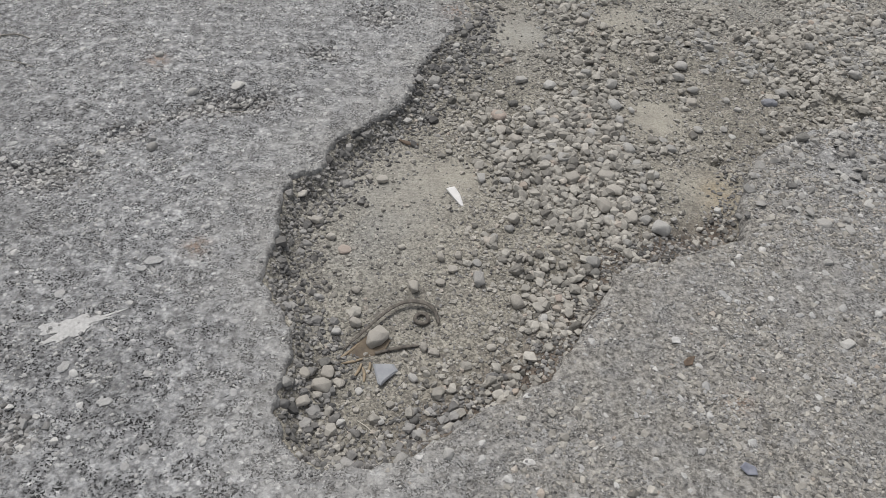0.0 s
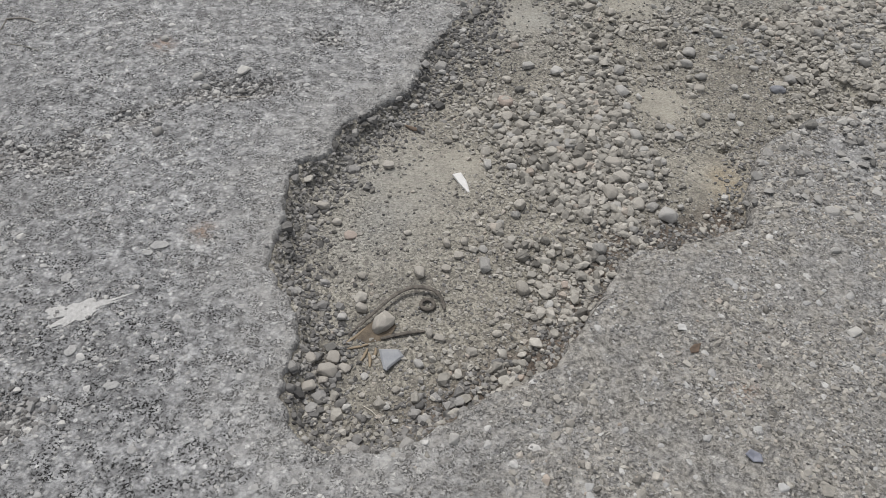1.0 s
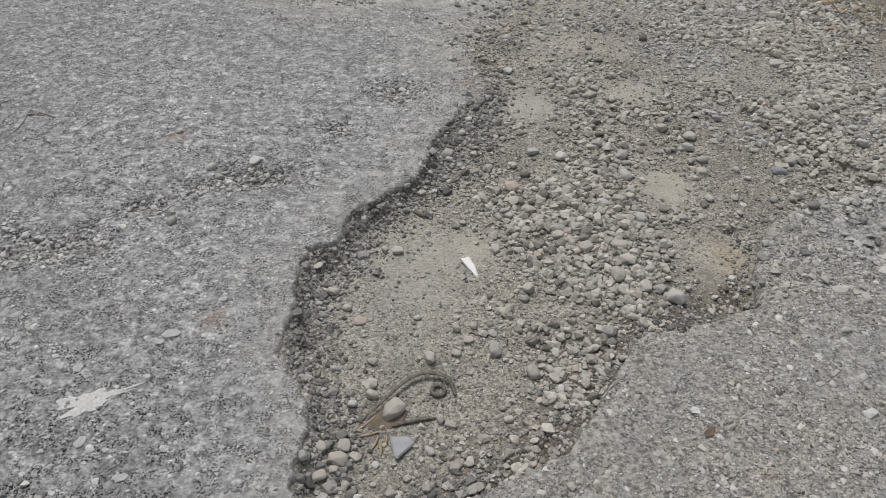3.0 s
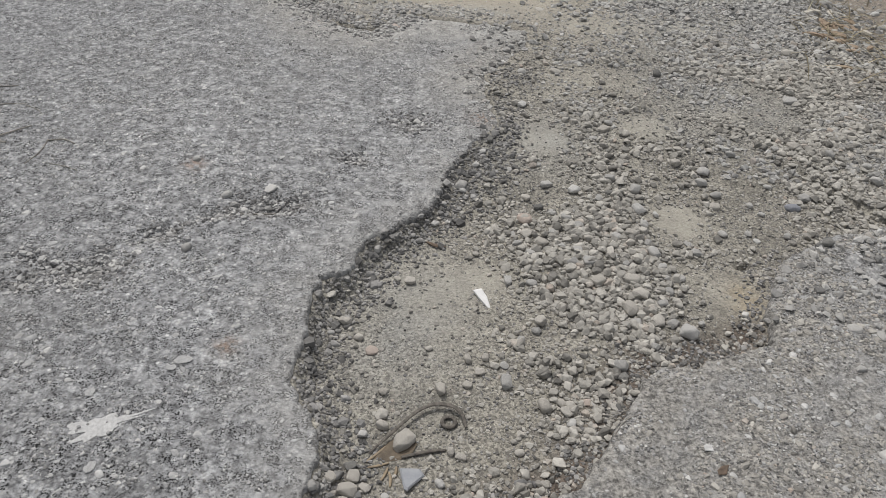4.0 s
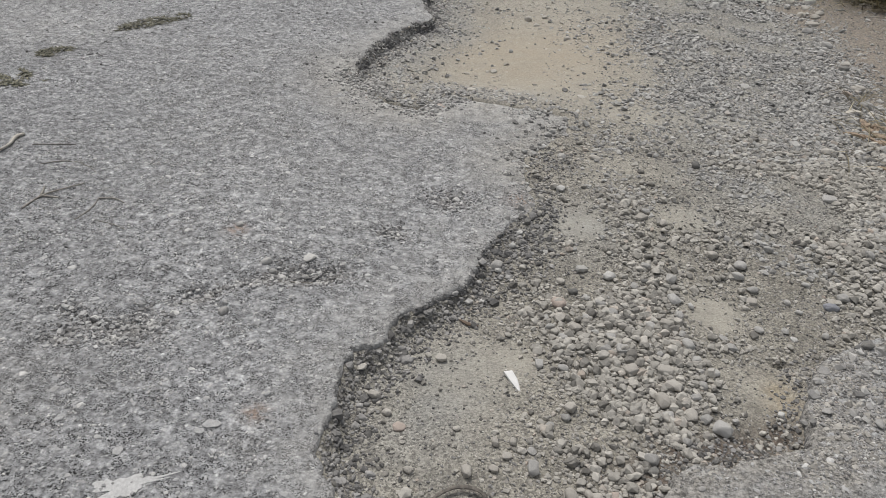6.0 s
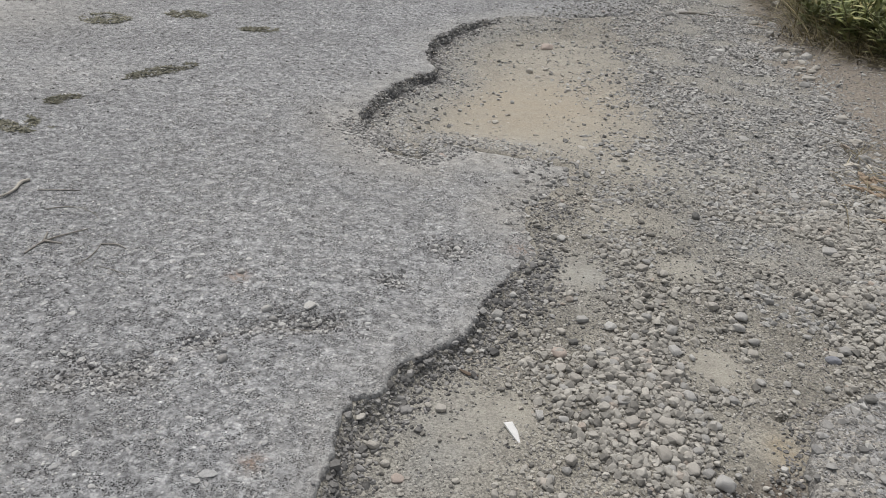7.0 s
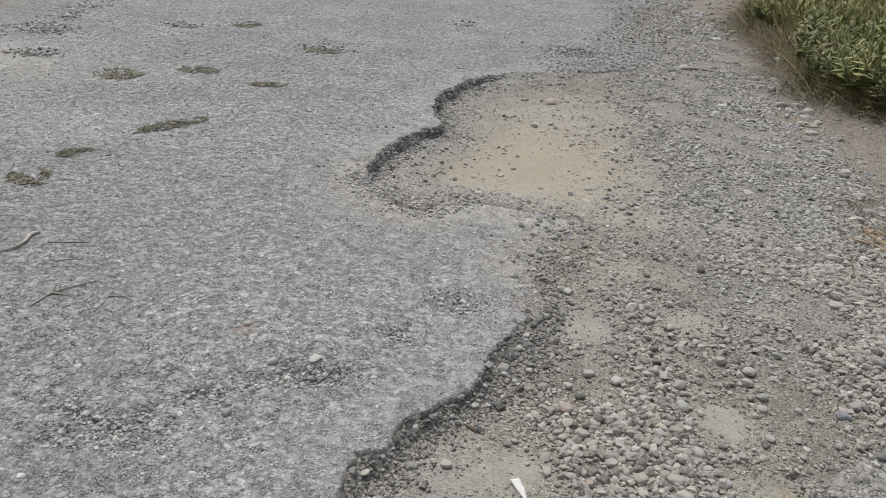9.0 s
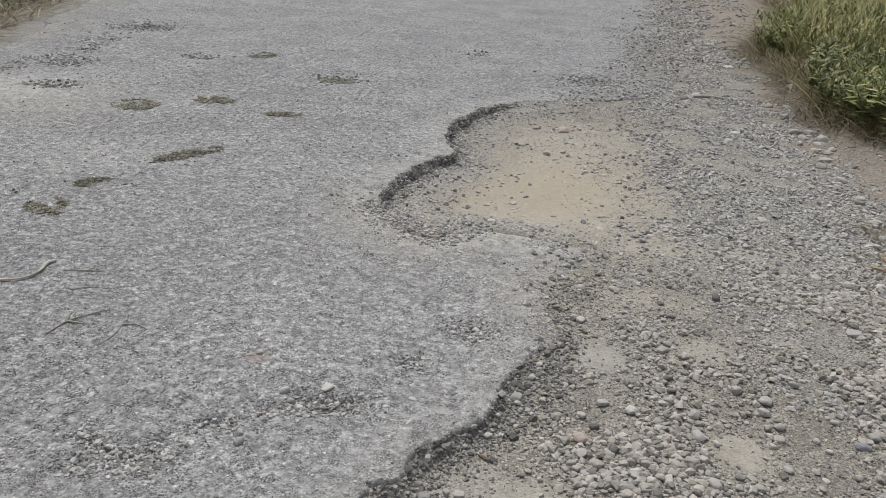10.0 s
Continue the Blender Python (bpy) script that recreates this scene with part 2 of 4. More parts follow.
def rough(x, y, size, seed=0, octaves=3, gain=0.5):
    """Smooth noise from -1 to 1 with features of that size in metres."""
    total, amp, norm = 0, 1.0, 0.0
    for k in range(octaves):
        u, v = np.asarray(x) / size + 19.7 * k, np.asarray(y) / size + 7.3 * k
        iu, iv = np.floor(u).astype(np.int64), np.floor(v).astype(np.int64)
        fu, fv = u - iu, v - iv
        fu, fv = fu * fu * (3 - 2 * fu), fv * fv * (3 - 2 * fv)
        a = lattice(iu, iv, seed + k) * (1 - fu) + lattice(iu + 1, iv, seed + k) * fu
        b = lattice(iu, iv + 1, seed + k) * (1 - fu) + lattice(iu + 1, iv + 1, seed + k) * fu
        total = total + amp * (2 * (a * (1 - fv) + b * fv) - 1)
        norm, amp, size = norm + amp, amp * gain, size / 2
    return total / norm


def step(a, b, v):
    t = np.clip((v - a) / (b - a), 0, 1)
    return t * t * (3 - 2 * t)


def blob(x, y, cx, cy, rx, ry):
    return np.exp(-((x - cx) / rx) ** 2 - ((y - cy) / ry) ** 2)


def inside_distance(poly, x, y):
    """Signed distance to a closed outline, negative inside."""
    p = np.array(poly)
    q = np.roll(p, -1, axis=0)
    best, inside = np.full(np.shape(x), 1e9), np.zeros(np.shape(x), bool)
    for (ax, ay), (bx, by) in zip(p, q):
        dx, dy = bx - ax, by - ay
        t = np.clip(((x - ax) * dx + (y - ay) * dy) / (dx * dx + dy * dy), 0, 1)
        best = np.minimum(best, (x - ax - t * dx) ** 2 + (y - ay - t * dy) ** 2)
        if ay != by:
            inside ^= ((ay > y) != (by > y)) & (x < (bx - ax) * (y - ay) / (by - ay) + ax)
    return np.where(inside, -1, 1) * np.sqrt(best)


def line_distance(line, x, y):
    best = np.full(np.shape(x), 1e9)
    for (ax, ay), (bx, by) in zip(line, line[1:]):
        dx, dy = bx - ax, by - ay
        t = np.clip(((x - ax) * dx + (y - ay) * dy) / (dx * dx + dy * dy), 0, 1)
        best = np.minimum(best, np.hypot(x - ax - t * dx, y - ay - t * dy))
    return best


# the near pothole, from its far lip round the left rim to the right rim
NEAR_HOLE = [(0.17, 2.56), (0.026, 2.43), (0.01, 2.346), (-0.033, 2.27), (-0.059, 2.18), (-0.068, 2.105), (-0.103, 1.986), (-0.143, 1.943), (-0.202, 1.86), (-0.268, 1.798), (-0.287, 1.704), (-0.295, 1.648), (-0.359, 1.61), (-0.378, 1.504), (-0.37, 1.366), (-0.374, 1.258), (-0.35, 1.204), (-0.31, 1.145), (-0.272, 1.081), (-0.263, 1.03), (-0.262, 0.949), (-0.275, 0.918), (-0.264, 0.863), (-0.241, 0.81), (-0.2, 0.757), (-0.128, 0.745), (-0.072, 0.746), (-0.017, 0.763), (0.081, 0.828), (0.168, 0.889), (0.259, 0.954), (0.322, 0.988), (0.378, 1.078), (0.424, 1.166), (0.461, 1.204), (0.474, 1.259), (0.494, 1.317), (0.555, 1.361), (0.643, 1.375), (0.722, 1.417), (0.863, 1.475), (0.88, 1.537), (0.873, 1.604), (0.941, 1.768), (1.002, 1.852), (1.13, 1.95), (1.4, 2.07), (0.9, 2.7)]
# the far pothole and the gravel shoulder beside the road
SHOULDER = [(0.1, 2.5), (0.116, 2.6), (0.078, 2.73), (0.069, 2.93), (0.15, 3.08), (0.24, 3.25), (0.25, 3.42), (0.115, 3.47), (-0.05, 3.49), (-0.19, 3.506), (-0.33, 3.54), (-0.404, 3.456), (-0.464, 3.32), (-0.607, 3.36), (-0.745, 3.486), (-0.83, 3.634), (-0.87, 3.837), (-0.867, 4.026), (-0.806, 4.358), (-0.74, 4.46), (-0.711, 4.587), (-0.625, 4.715), (-0.623, 4.817), (-0.691, 5.018), (-0.729, 5.19), (-0.718, 5.453), (-0.625, 5.83), (-0.52, 6.055), (-0.4, 6.2), (-0.236, 6.39), (0.22, 6.47), (0.75, 6.9), (1.08, 7.5), (1.42, 9.2), (1.62, 11.5), (2.0, 14.6), (2.4, 20), (2.8, 60), (9, 400), (400, 400), (400, -400), (2.6, -400), (2.3, -3), (2.0, 0.5), (1.75, 1.7), (1.4, 2.07), (0.6, 2.2)]
CRACK = [(-1.21, 1.6), (-1.06, 1.55), (-0.99, 1.63), (-0.904, 1.744), (-0.867, 1.781), (-0.79, 1.859), (-0.66, 1.9), (-0.575, 1.925), (-0.5, 1.96)]
DIPS = [(-1.0, 1.575, 0.085), (-0.87, 1.766, 0.05), (-0.63, 1.93, 0.07), (-0.55, 1.94, 0.06), (-0.363, 2.233, 0.05), (-0.2, 2.5, 0.075), (-1.175, 1.51, 0.05), (-0.8, 0.77, 0.06), (0.3, 7.4, 0.25), (-1.87, 6.5, 0.2), (-4.5, 8.2, 0.3), (-3.8, 5.45, 0.16), (-4.2, 6.2, 0.18), (-3.3, 6.9, 0.14), (-2.82, 7.2, 0.12), (-0.9, 8.3, 0.14)]


def asphalt_distance(x, y):
    """Positive on asphalt, negative where it is broken away."""
    s = np.minimum(inside_distance(NEAR_HOLE, x, y), inside_distance(SHOULDER, x, y))
    far = step(2.6, 5, y)
    s = s + 0.012 * rough(x, y, 0.09, 3, 3) + far * (0.03 * rough(x, y, 0.16, 4, 3) + 0.032 * rough(x, y, 0.08, 6, 3)) + 0.009 * rough(x, y, 0.03, 5, 2)
    s = s + (0.14 * step(6.6, 8.5, y) + 0.25 * step(9, 12, y)) * rough(x, y, 0.6, 9, 3)
    left = x + 5.15 + 0.36 * np.maximum(y - 6.7, 0) + 0.06 * np.minimum(y - 6.7, 0) + 0.2 * rough(x, y, 0.7, 12, 3)
    return np.minimum(s, np.maximum(left, -50))


def road_height(x, y, s):
    z = 0.006 * rough(x, y, 0.8, 21, 3) + 0.0022 * rough(x, y, 0.06, 22, 3)
    near = step(40, 12, np.hypot(x, y))
    z = z * near
    z = z - 0.016 * np.exp(-(line_distance(CRACK, x, y) / 0.035) ** 2) * (0.6 + 0.4 * rough(x, y, 0.05, 24, 2))
    for cx, cy, r in DIPS:
        z = z - 0.018 * blob(x, y, cx, cy, r, r * 0.8)
    z = z - 0.006 * step(0.05, 0.0, s)
    # the broken face is steep at the near end and slumps further along
    slump = 0.03 * step(1.65, 1.95, y) + 0.03 * step(3.0, 4.0, y)
    fall = step(0.0, -0.016 - slump, s + 0.007 * rough(x, y, 0.03, 27, 2))
    return z - fall * (0.115 + 0.028 * rough(x, y, 0.035, 28, 3))


def ground_height(x, y, s):
    reach = 0.015 + 0.065 * step(0.35, 0.0, x)
    near_hole = step(0.02, 0.02 - reach, inside_distance(NEAR_HOLE, x, y))
    d1 = near_hole * (0.052 - 0.018 * step(-0.2, 0.7, x)) * step(2.65, 1.9, y)
    d1 = d1 - 0.02 * blob(x, y, 0.42, 1.95, 0.3, 0.3) * near_hole
    shelf = -inside_distance(SHOULDER, x, y)
    d2 = (0.058 * step(0.0, 0.05, shelf) + 0.03 * step(0.05, 0.4, shelf)) * step(0.8, -0.5, x) * step(3.4, 4.1, y + 0.3 * step(-0.65, -0.85, x)) * step(6.6, 5.8, y)
    low = 0.008 - 0.013 * step(2.3, 2.65, y) * step(3.85, 3.55, y) * step(1.0, 0.6, x)
    d1 = d1 + 0.018 * blob(x, y, 0.76, 1.52, 0.13, 0.07) + 0.035 * blob(x, y, 0.87, 1.845, 0.022, 0.016) - 0.012 * blob(x, y, 0.885, 1.77, 0.05, 0.05)
    low = low - 0.014 * blob(x, y, 0.1, 6.4, 0.5, 0.3)
    z = -0.005 - low - d1 - d2 + 0.007 * rough(x, y, 0.18, 31, 4)
    verge = step(1.7, 2.6, x - 0.03 * (y - 6)) * step(2.5, 4.5, y)
    z = z + 0.1 * verge + 0.05 * verge * rough(x, y, 0.5, 33, 3)
    wild = step(-0.1, -0.9, s) * step(-3, -4, x)
    z = z + wild * (0.08 + 0.05 * rough(x, y, 0.5, 33, 3))
    z = z * step(90, 40, np.hypot(x, y))
    return np.where(s > 0.0, np.minimum(z, z - 0.09 * step(0.0, 0.05, s)), z)


def surface(x, y):
    """Height of what lies on top at a place."""
    x, y = np.atleast_1d(np.asarray(x, float)), np.atleast_1d(np.asarray(y, float))
    s = asphalt_distance(x, y)
    return np.maximum(road_height(x, y, s), ground_height(x, y, s))


def graded(pieces, end):
    """Coordinates in stretches of (from, to, step), opening out on both sides to the end."""
    mid = np.concatenate([np.arange(lo, hi, d) for lo, hi, d in pieces])
    sides = []
    for sign, v, d in ((1, mid[-1], pieces[-1][2]), (-1, mid[0], pieces[0][2])):
        side = []
        while abs(v) < end:
            d *= 1.3
            v += sign * d
            side.append(v)
        sides.append(side)
    return np.concatenate([sides[1][::-1], mid, sides[0]])


def mesh_from(name, verts, faces, mat=None, smooth=True, attributes=()):
    """A mesh from arrays of vertices and of faces of one size."""
    me = bpy.data.meshes.new(name)
    k = faces.shape[1]
    me.vertices.add(len(verts))
    me.vertices.foreach_set("co", np.ascontiguousarray(verts, np.float32).ravel())
    me.loops.add(faces.size)
    me.loops.foreach_set("vertex_index", np.ascontiguousarray(faces, np.int32).ravel())
    me.polygons.add(len(faces))
    me.polygons.foreach_set("loop_start", np.arange(0, faces.size, k, dtype=np.int32))
    me.polygons.foreach_set("use_smooth", np.full(len(faces), smooth))
    for key, values in attributes:
        me.attributes.new(key, "FLOAT", "POINT").data.foreach_set("value", np.ascontiguousarray(values, np.float32))
    me.update(calc_edges=True)
    me.validate()
    if mat:
        me.materials.append(mat)
    return me


def sheet(xs, ys):
    X, Y = np.meshgrid(xs, ys)
    i = np.arange(X.size).reshape(X.shape)
    quads = np.stack([i[:-1, :-1], i[:-1, 1:], i[1:, 1:], i[1:, :-1]], -1).reshape(-1, 4)
    return X.ravel(), Y.ravel(), quads


def used_only(verts, faces, values):
    keep, inverse = np.unique(faces, return_inverse=True)
    return verts[keep], inverse.reshape(faces.shape), [(k, v[keep]) for k, v in values]


def bare(x, y):
    """Swept sandy spots without pebbles."""
    wide = 1 + 0.5 * rough(x, y, 0.12, 71, 2)
    trail = 1.3 * blob(x, y, 0.7, 2.05, 0.1 * wide, 0.17 * wide) + 0.5 * blob(x, y, 0.62, 2.3, 0.09 * wide, 0.08) + 0.9 * blob(x, y, 0.66, 2.56, 0.14 * wide, 0.1 * wide) + 0.5 * blob(x, y, 1.0, 2.75, 0.1 * wide, 0.1)
    return np.clip(trail + 1.1 * blob(x, y, 0.27, 2.46, 0.15, 0.13) + 1.2 * blob(x, y, 0.05, 4.2, 0.6, 0.7) + 0.7 * blob(x, y, 0.2, 5.4, 0.6, 0.6) + 0.8 * blob(x, y, -0.06, 1.6, 0.17, 0.2) + 0.8 * blob(x, y, 0.1, 1.72, 0.12, 0.08) + 0.6 * blob(x, y, 0.6, 3.5, 0.3, 0.2) + 0.7 * blob(x, y, 1.0, 3.56, 0.2, 0.16) + 0.6 * blob(x, y, 0.45, 2.95, 0.25, 0.15) + 0.5 * blob(x, y, 0.4, 1.45, 0.08, 0.07) + 0.6 * blob(x, y, 0.76, 1.68, 0.1, 0.1) + 0.8 * blob(x, y, 0.85, 1.68, 0.05, 0.07), 0, 0.97)


# road: a sheet of asphalt that breaks off at the holes and the shoulder
X, Y, quads = sheet(graded([(-8, -3, 0.06), (-3, -1.3, 0.03), (-1.3, 1.4, 0.008), (1.4, 3, 0.03)], 400), graded([(0.1, 0.5, 0.03), (0.5, 2.8, 0.008), (2.8, 6.6, 0.017), (6.6, 14, 0.05)], 400))
S = asphalt_distance(X, Y)
Z = road_height(X, Y, S)
dust = np.clip(1.3 * step(-0.2, 0.5, X - 0.35 * (Y - 0.9)) * step(2.6, 1.4, Y) * (1 - 0.5 * step(0.85, 1.25, X)) + (0.35 + 0.5 * step(6, 8, Y)) * step(0.12 + 0.8 * step(6, 8, Y), 0.0, S) + 1.6 * step(0.4, 0.02, S) * step(2.5, 2.9, Y) * step(4.2, 3.6, Y) + 0.8 * blob(X, Y, -3.6, 4.9, 0.7, 0.6) + 0.3 * blob(X, Y, -1.25, 1.25, 0.25, 0.3), 0, 2.5)
pale = np.clip(blob(X, Y, -4.1, 5.1, 0.8, 0.55) + 1.7 * blob(X, Y, -0.14, 3.41, 0.34, 0.09) + 0.4 * blob(X, Y, -0.5, 3.6, 0.9, 1.4) + 0.4 * blob(X, Y, -2.6, 3.9, 0.5, 0.4) + 0.4 * step(0.3, 0.03, S) * step(0.2, -0.1, X), 0, 1)
rust = np.zeros_like(X)
for cx, cy, r in ((-0.89, 2.13, 0.035), (-0.55, 1.32, 0.03), (0.06, 2.57, 0.05), (0.72, 0.95, 0.03)):
    rust = rust + blob(X, Y, cx, cy, r, r)
broken = step(0.004, -0.006, S) * step(-0.012, -0.024, Z)
quads = quads[(S[quads] > -0.09).any(1)]
V, F, A = used_only(np.stack([X, Y, Z], 1), quads, [("dust", dust), ("rust", rust), ("pale", pale), ("broken", broken)])
road = tagged(new("road", mesh_from("road", V, F, ASPHALT, True, A)), "worn grey asphalt road broken into potholes along its edge", "road", kind="structure")

# ground: dirt and sand in the holes, gravel shoulder, soil of the verges, out to the horizon
X, Y, quads = sheet(graded([(-8, -4.5, 0.1), (-4.5, -1, 0.2), (-1, 1.5, 0.011), (1.5, 4, 0.05)], 400), graded([(0.65, 2.9, 0.011), (2.9, 6.6, 0.03), (6.6, 16, 0.08)], 400))
S = asphalt_distance(X, Y)
Z = ground_height(X, Y, S)
sand = np.clip(0.8 * blob(X, Y, 0.0, 4.35, 0.5, 0.55) + 0.4 * blob(X, Y, 0.1, 4.6, 0.7, 0.9), 0, 1)
# dark brown bands along the right rim of the near hole
rim_brown = np.clip(1.1 * np.exp(-(line_distance([(0.08, 0.85), (0.3, 1.03), (0.42, 1.2), (0.47, 1.33)], X, Y) / 0.09) ** 2) + 1.1 * np.exp(-(line_distance([(0.53, 1.45), (0.68, 1.47), (0.82, 1.56)], X, Y) / 0.055) ** 2), 0, 1)
rusty = 0.75 * blob(X, Y, 0.84, 1.69, 0.05, 0.075)
swept = bare(X, Y)
soil = np.clip(step(1.55, 1.95, X - 0.03 * (Y - 6) + 0.25 * rough(X, Y, 0.5, 41)) * np.maximum(step(2.2, 3.6, Y), step(2.3, 3.0, X)) + step(-0.1, -0.5, S) * step(-2, -3, X), 0, 1)
# greyer fines under the rims and on the shoulder
ashen = np.clip(0.9 * step(0.45, 0.1, -inside_distance(SHOULDER, X, Y)) * step(3.4, 3.7, Y) * step(0.3, -0.1, X) + 0.5 * step(2.3, 2.7, Y) * step(0.5, 0.9, X) + 0.6 * blob(X, Y, -0.15, 1.5, 0.2, 0.3) + 0.6 * blob(X, Y, 0.3, 2.45, 0.2, 0.2), 0, 1)
V, F, A = used_only(np.stack([X, Y, Z], 1), quads, [("ashen", ashen), ("sand", sand), ("soil", soil), ("rim_brown", rim_brown), ("rusty", rusty), ("swept", swept)])
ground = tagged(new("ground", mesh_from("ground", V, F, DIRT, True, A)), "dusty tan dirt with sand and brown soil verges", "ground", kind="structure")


# ---- loose stones ----
def ball(level):
    bm = bmesh.new()
    bmesh.ops.create_icosphere(bm, subdivisions=level, radius=1)
    v = np.array([p.co[:] for p in bm.verts])
    f = np.array([[p.index for p in q.verts] for q in bm.faces])
    bm.free()
    return v, f


BALLS = {2: ball(2)}


def rock(level, flat=0.65, blocky=4.5):
    """A broken stone about one unit across: a hull with flat faces and, from level 2 on, worn edges."""
    n = {1: 12, 2: 15, 3: 22}[level]
    k = np.arange(n) + 0.5
    up, turn = 1 - 2 * k / n, k * 2.39996 + rng.uniform(0, 6.3)
    d = np.stack([np.cos(turn) * np.sqrt(1 - up ** 2), np.sin(turn) * np.sqrt(1 - up ** 2), up], 1) + rng.normal(0, 0.2 if level == 3 else 0.3, (n, 3))
    d /= np.linalg.norm(d, axis=1)[:, None]
    r = (np.abs(d) ** blocky).sum(1) ** (-1 / blocky) * rng.uniform(0.86 if level == 3 else 0.78, 1.0, n)
    p = d * r[:, None] * (1, rng.uniform(0.62, 0.95), flat * rng.uniform(0.75, 1.15))
    # a slanting side
    p[:, 0] += rng.uniform(-0.35, 0.35) * p[:, 2]
    p[:, 1] *= 1 + rng.uniform(-0.3, 0.3) * p[:, 0]
    bm = bmesh.new()
    for q in p:
        bm.verts.new(q)
    bmesh.ops.convex_hull(bm, input=bm.verts)
    bmesh.ops.delete(bm, geom=[v for v in bm.verts if not v.link_faces], context="VERTS")
    if level > 1:
        bmesh.ops.bevel(bm, geom=bm.edges[:], offset=0.08 if level == 2 else 0.1, segments=level - 1, affect="EDGES", profile=0.5, clamp_overlap=True)
    if level == 3:
        bmesh.ops.subdivide_edges(bm, edges=[e for e in bm.edges if e.calc_length() > 0.25], cuts=1, use_grid_fill=True)
        bmesh.ops.smooth_vert(bm, verts=bm.verts[:], factor=0.35, use_axis_x=True, use_axis_y=True, use_axis_z=True)
        for v in bm.verts:
            v.co *= 1 + 0.06 * noise.noise(v.co * 2.3 + Vector((n, turn[0], 0)))
    bmesh.ops.triangulate(bm, faces=bm.faces[:])
    bm.verts.index_update()
    out = np.array([q.co[:] for q in bm.verts])
    f = np.array([[q.index for q in t.verts] for t in bm.faces])
    bm.free()
    out -= (out.max(0) + out.min(0)) / 2
    return out / np.ptp(out[:, 0]), f


def spread(name, level, x, y, size, sink, mat, flat=0.6, tilt=0.22, smooth=False):
    """One mesh of many stones that lie on the surface."""
    which = rng.integers(0, 16, len(x))
    z = surface(x, y)
    verts, faces, count = [], [], 0
    for kind in range(16):
        v, f = rock(level, flat)
        # the side on the ground stays open
        nrm = np.cross(v[f[:, 1]] - v[f[:, 0]], v[f[:, 2]] - v[f[:, 0]])
        f = f[nrm[:, 2] > -0.75 * np.linalg.norm(nrm, axis=1)]
        at = np.flatnonzero(which == kind)
        if not len(at):
            continue
        base = v[None] * size[at, None, None]
        for a, (i, j) in ((rng.normal(0, tilt, len(at)), (1, 2)), (rng.normal(0, tilt, len(at)), (0, 2)), (rng.uniform(0, 2 * np.pi, len(at)), (0, 1))):
            c, s = np.cos(a)[:, None], np.sin(a)[:, None]
            u, w = base[:, :, i].copy(), base[:, :, j].copy()
            base[:, :, i], base[:, :, j] = u * c - w * s, u * s + w * c
        base[:, :, 0] += x[at, None]
        base[:, :, 1] += y[at, None]
        base[:, :, 2] += (z[at] - base[:, :, 2].min(1) - sink * size[at])[:, None]
        verts.append(base.reshape(-1, 3))
        faces.append((f[None] + (np.arange(len(at)) * len(v))[:, None, None]).reshape(-1, 3) + count)
        count += len(at) * len(v)
    return mesh_from(name, np.concatenate(verts), np.concatenate(faces), mat, smooth)


def sprinkle(count, x0, x1, y0, y1, density):
    """Random places in a rectangle, thinned by a density from 0 to 1."""
    px, py = [], []
    got = 0
    for _ in range(400):
        x, y = rng.uniform(x0, x1, 40000), rng.uniform(y0, y1, 40000)
        ok = rng.uniform(0, 1, 40000) < density(x, y)
        px.append(x[ok])
        py.append(y[ok])
        got += ok.sum()
        if got >= count:
            break
    return np.concatenate(px)[:count], np.concatenate(py)[:count]


def sizes(n, lo, hi, power=2.5):
    return lo + (hi - lo) * rng.uniform(0, 1, n) ** power


def pebble_density(x, y):
    d = blob(x, y, 0.42, 1.95, 0.3, 0.3) + 0.9 * blob(x, y, 0.42, 1.62, 0.26, 0.16) + 1.0 * blob(x, y, 0.33, 1.22, 0.17, 0.24) + 0.5 * blob(x, y, 0.12, 1.02, 0.2, 0.16) + 0.3 * blob(x, y, -0.13, 0.84, 0.1, 0.08)
    d = d + 0.1 + 0.2 * step(0.0, 0.3, x) * step(1.2, 1.5, y) + 0.42 * step(0.85, 1.1, x - 0.3 * np.maximum(y - 5.5, 0)) * step(1.9, 2.3, y) + 0.3 * blob(x, y, 0.95, 2.9, 0.4, 0.5) + 0.35 * step(0.45, 0.8, x) * step(4.0, 5, y)
    d = d * (0.6 + 1.2 * rough(x, y, 0.24, 51, 2) * (1 + 0.5 * step(2.2, 2.6, y)) + 0.5 * rough(x, y, 0.07, 52, 2)) * (1 - bare(x, y))
    return np.clip(d, 0, 1) * (asphalt_distance(x, y) < -0.01) * (0.06 + 0.94 * step(2.1, 1.65, x - 0.03 * (y - 6)))


def heap_density(x, y):
    return pebble_density(x, y) ** 1.7 * (1 - 0.65 * blob(x, y, 0.36, 1.08, 0.14, 0.2))


def grit_density(x, y):
    return np.clip((0.75 + 0.4 * rough(x, y, 0.1, 53, 2)) * (1 - 0.85 * bare(x, y)), 0, 1) * (asphalt_distance(x, y) < -0.005)


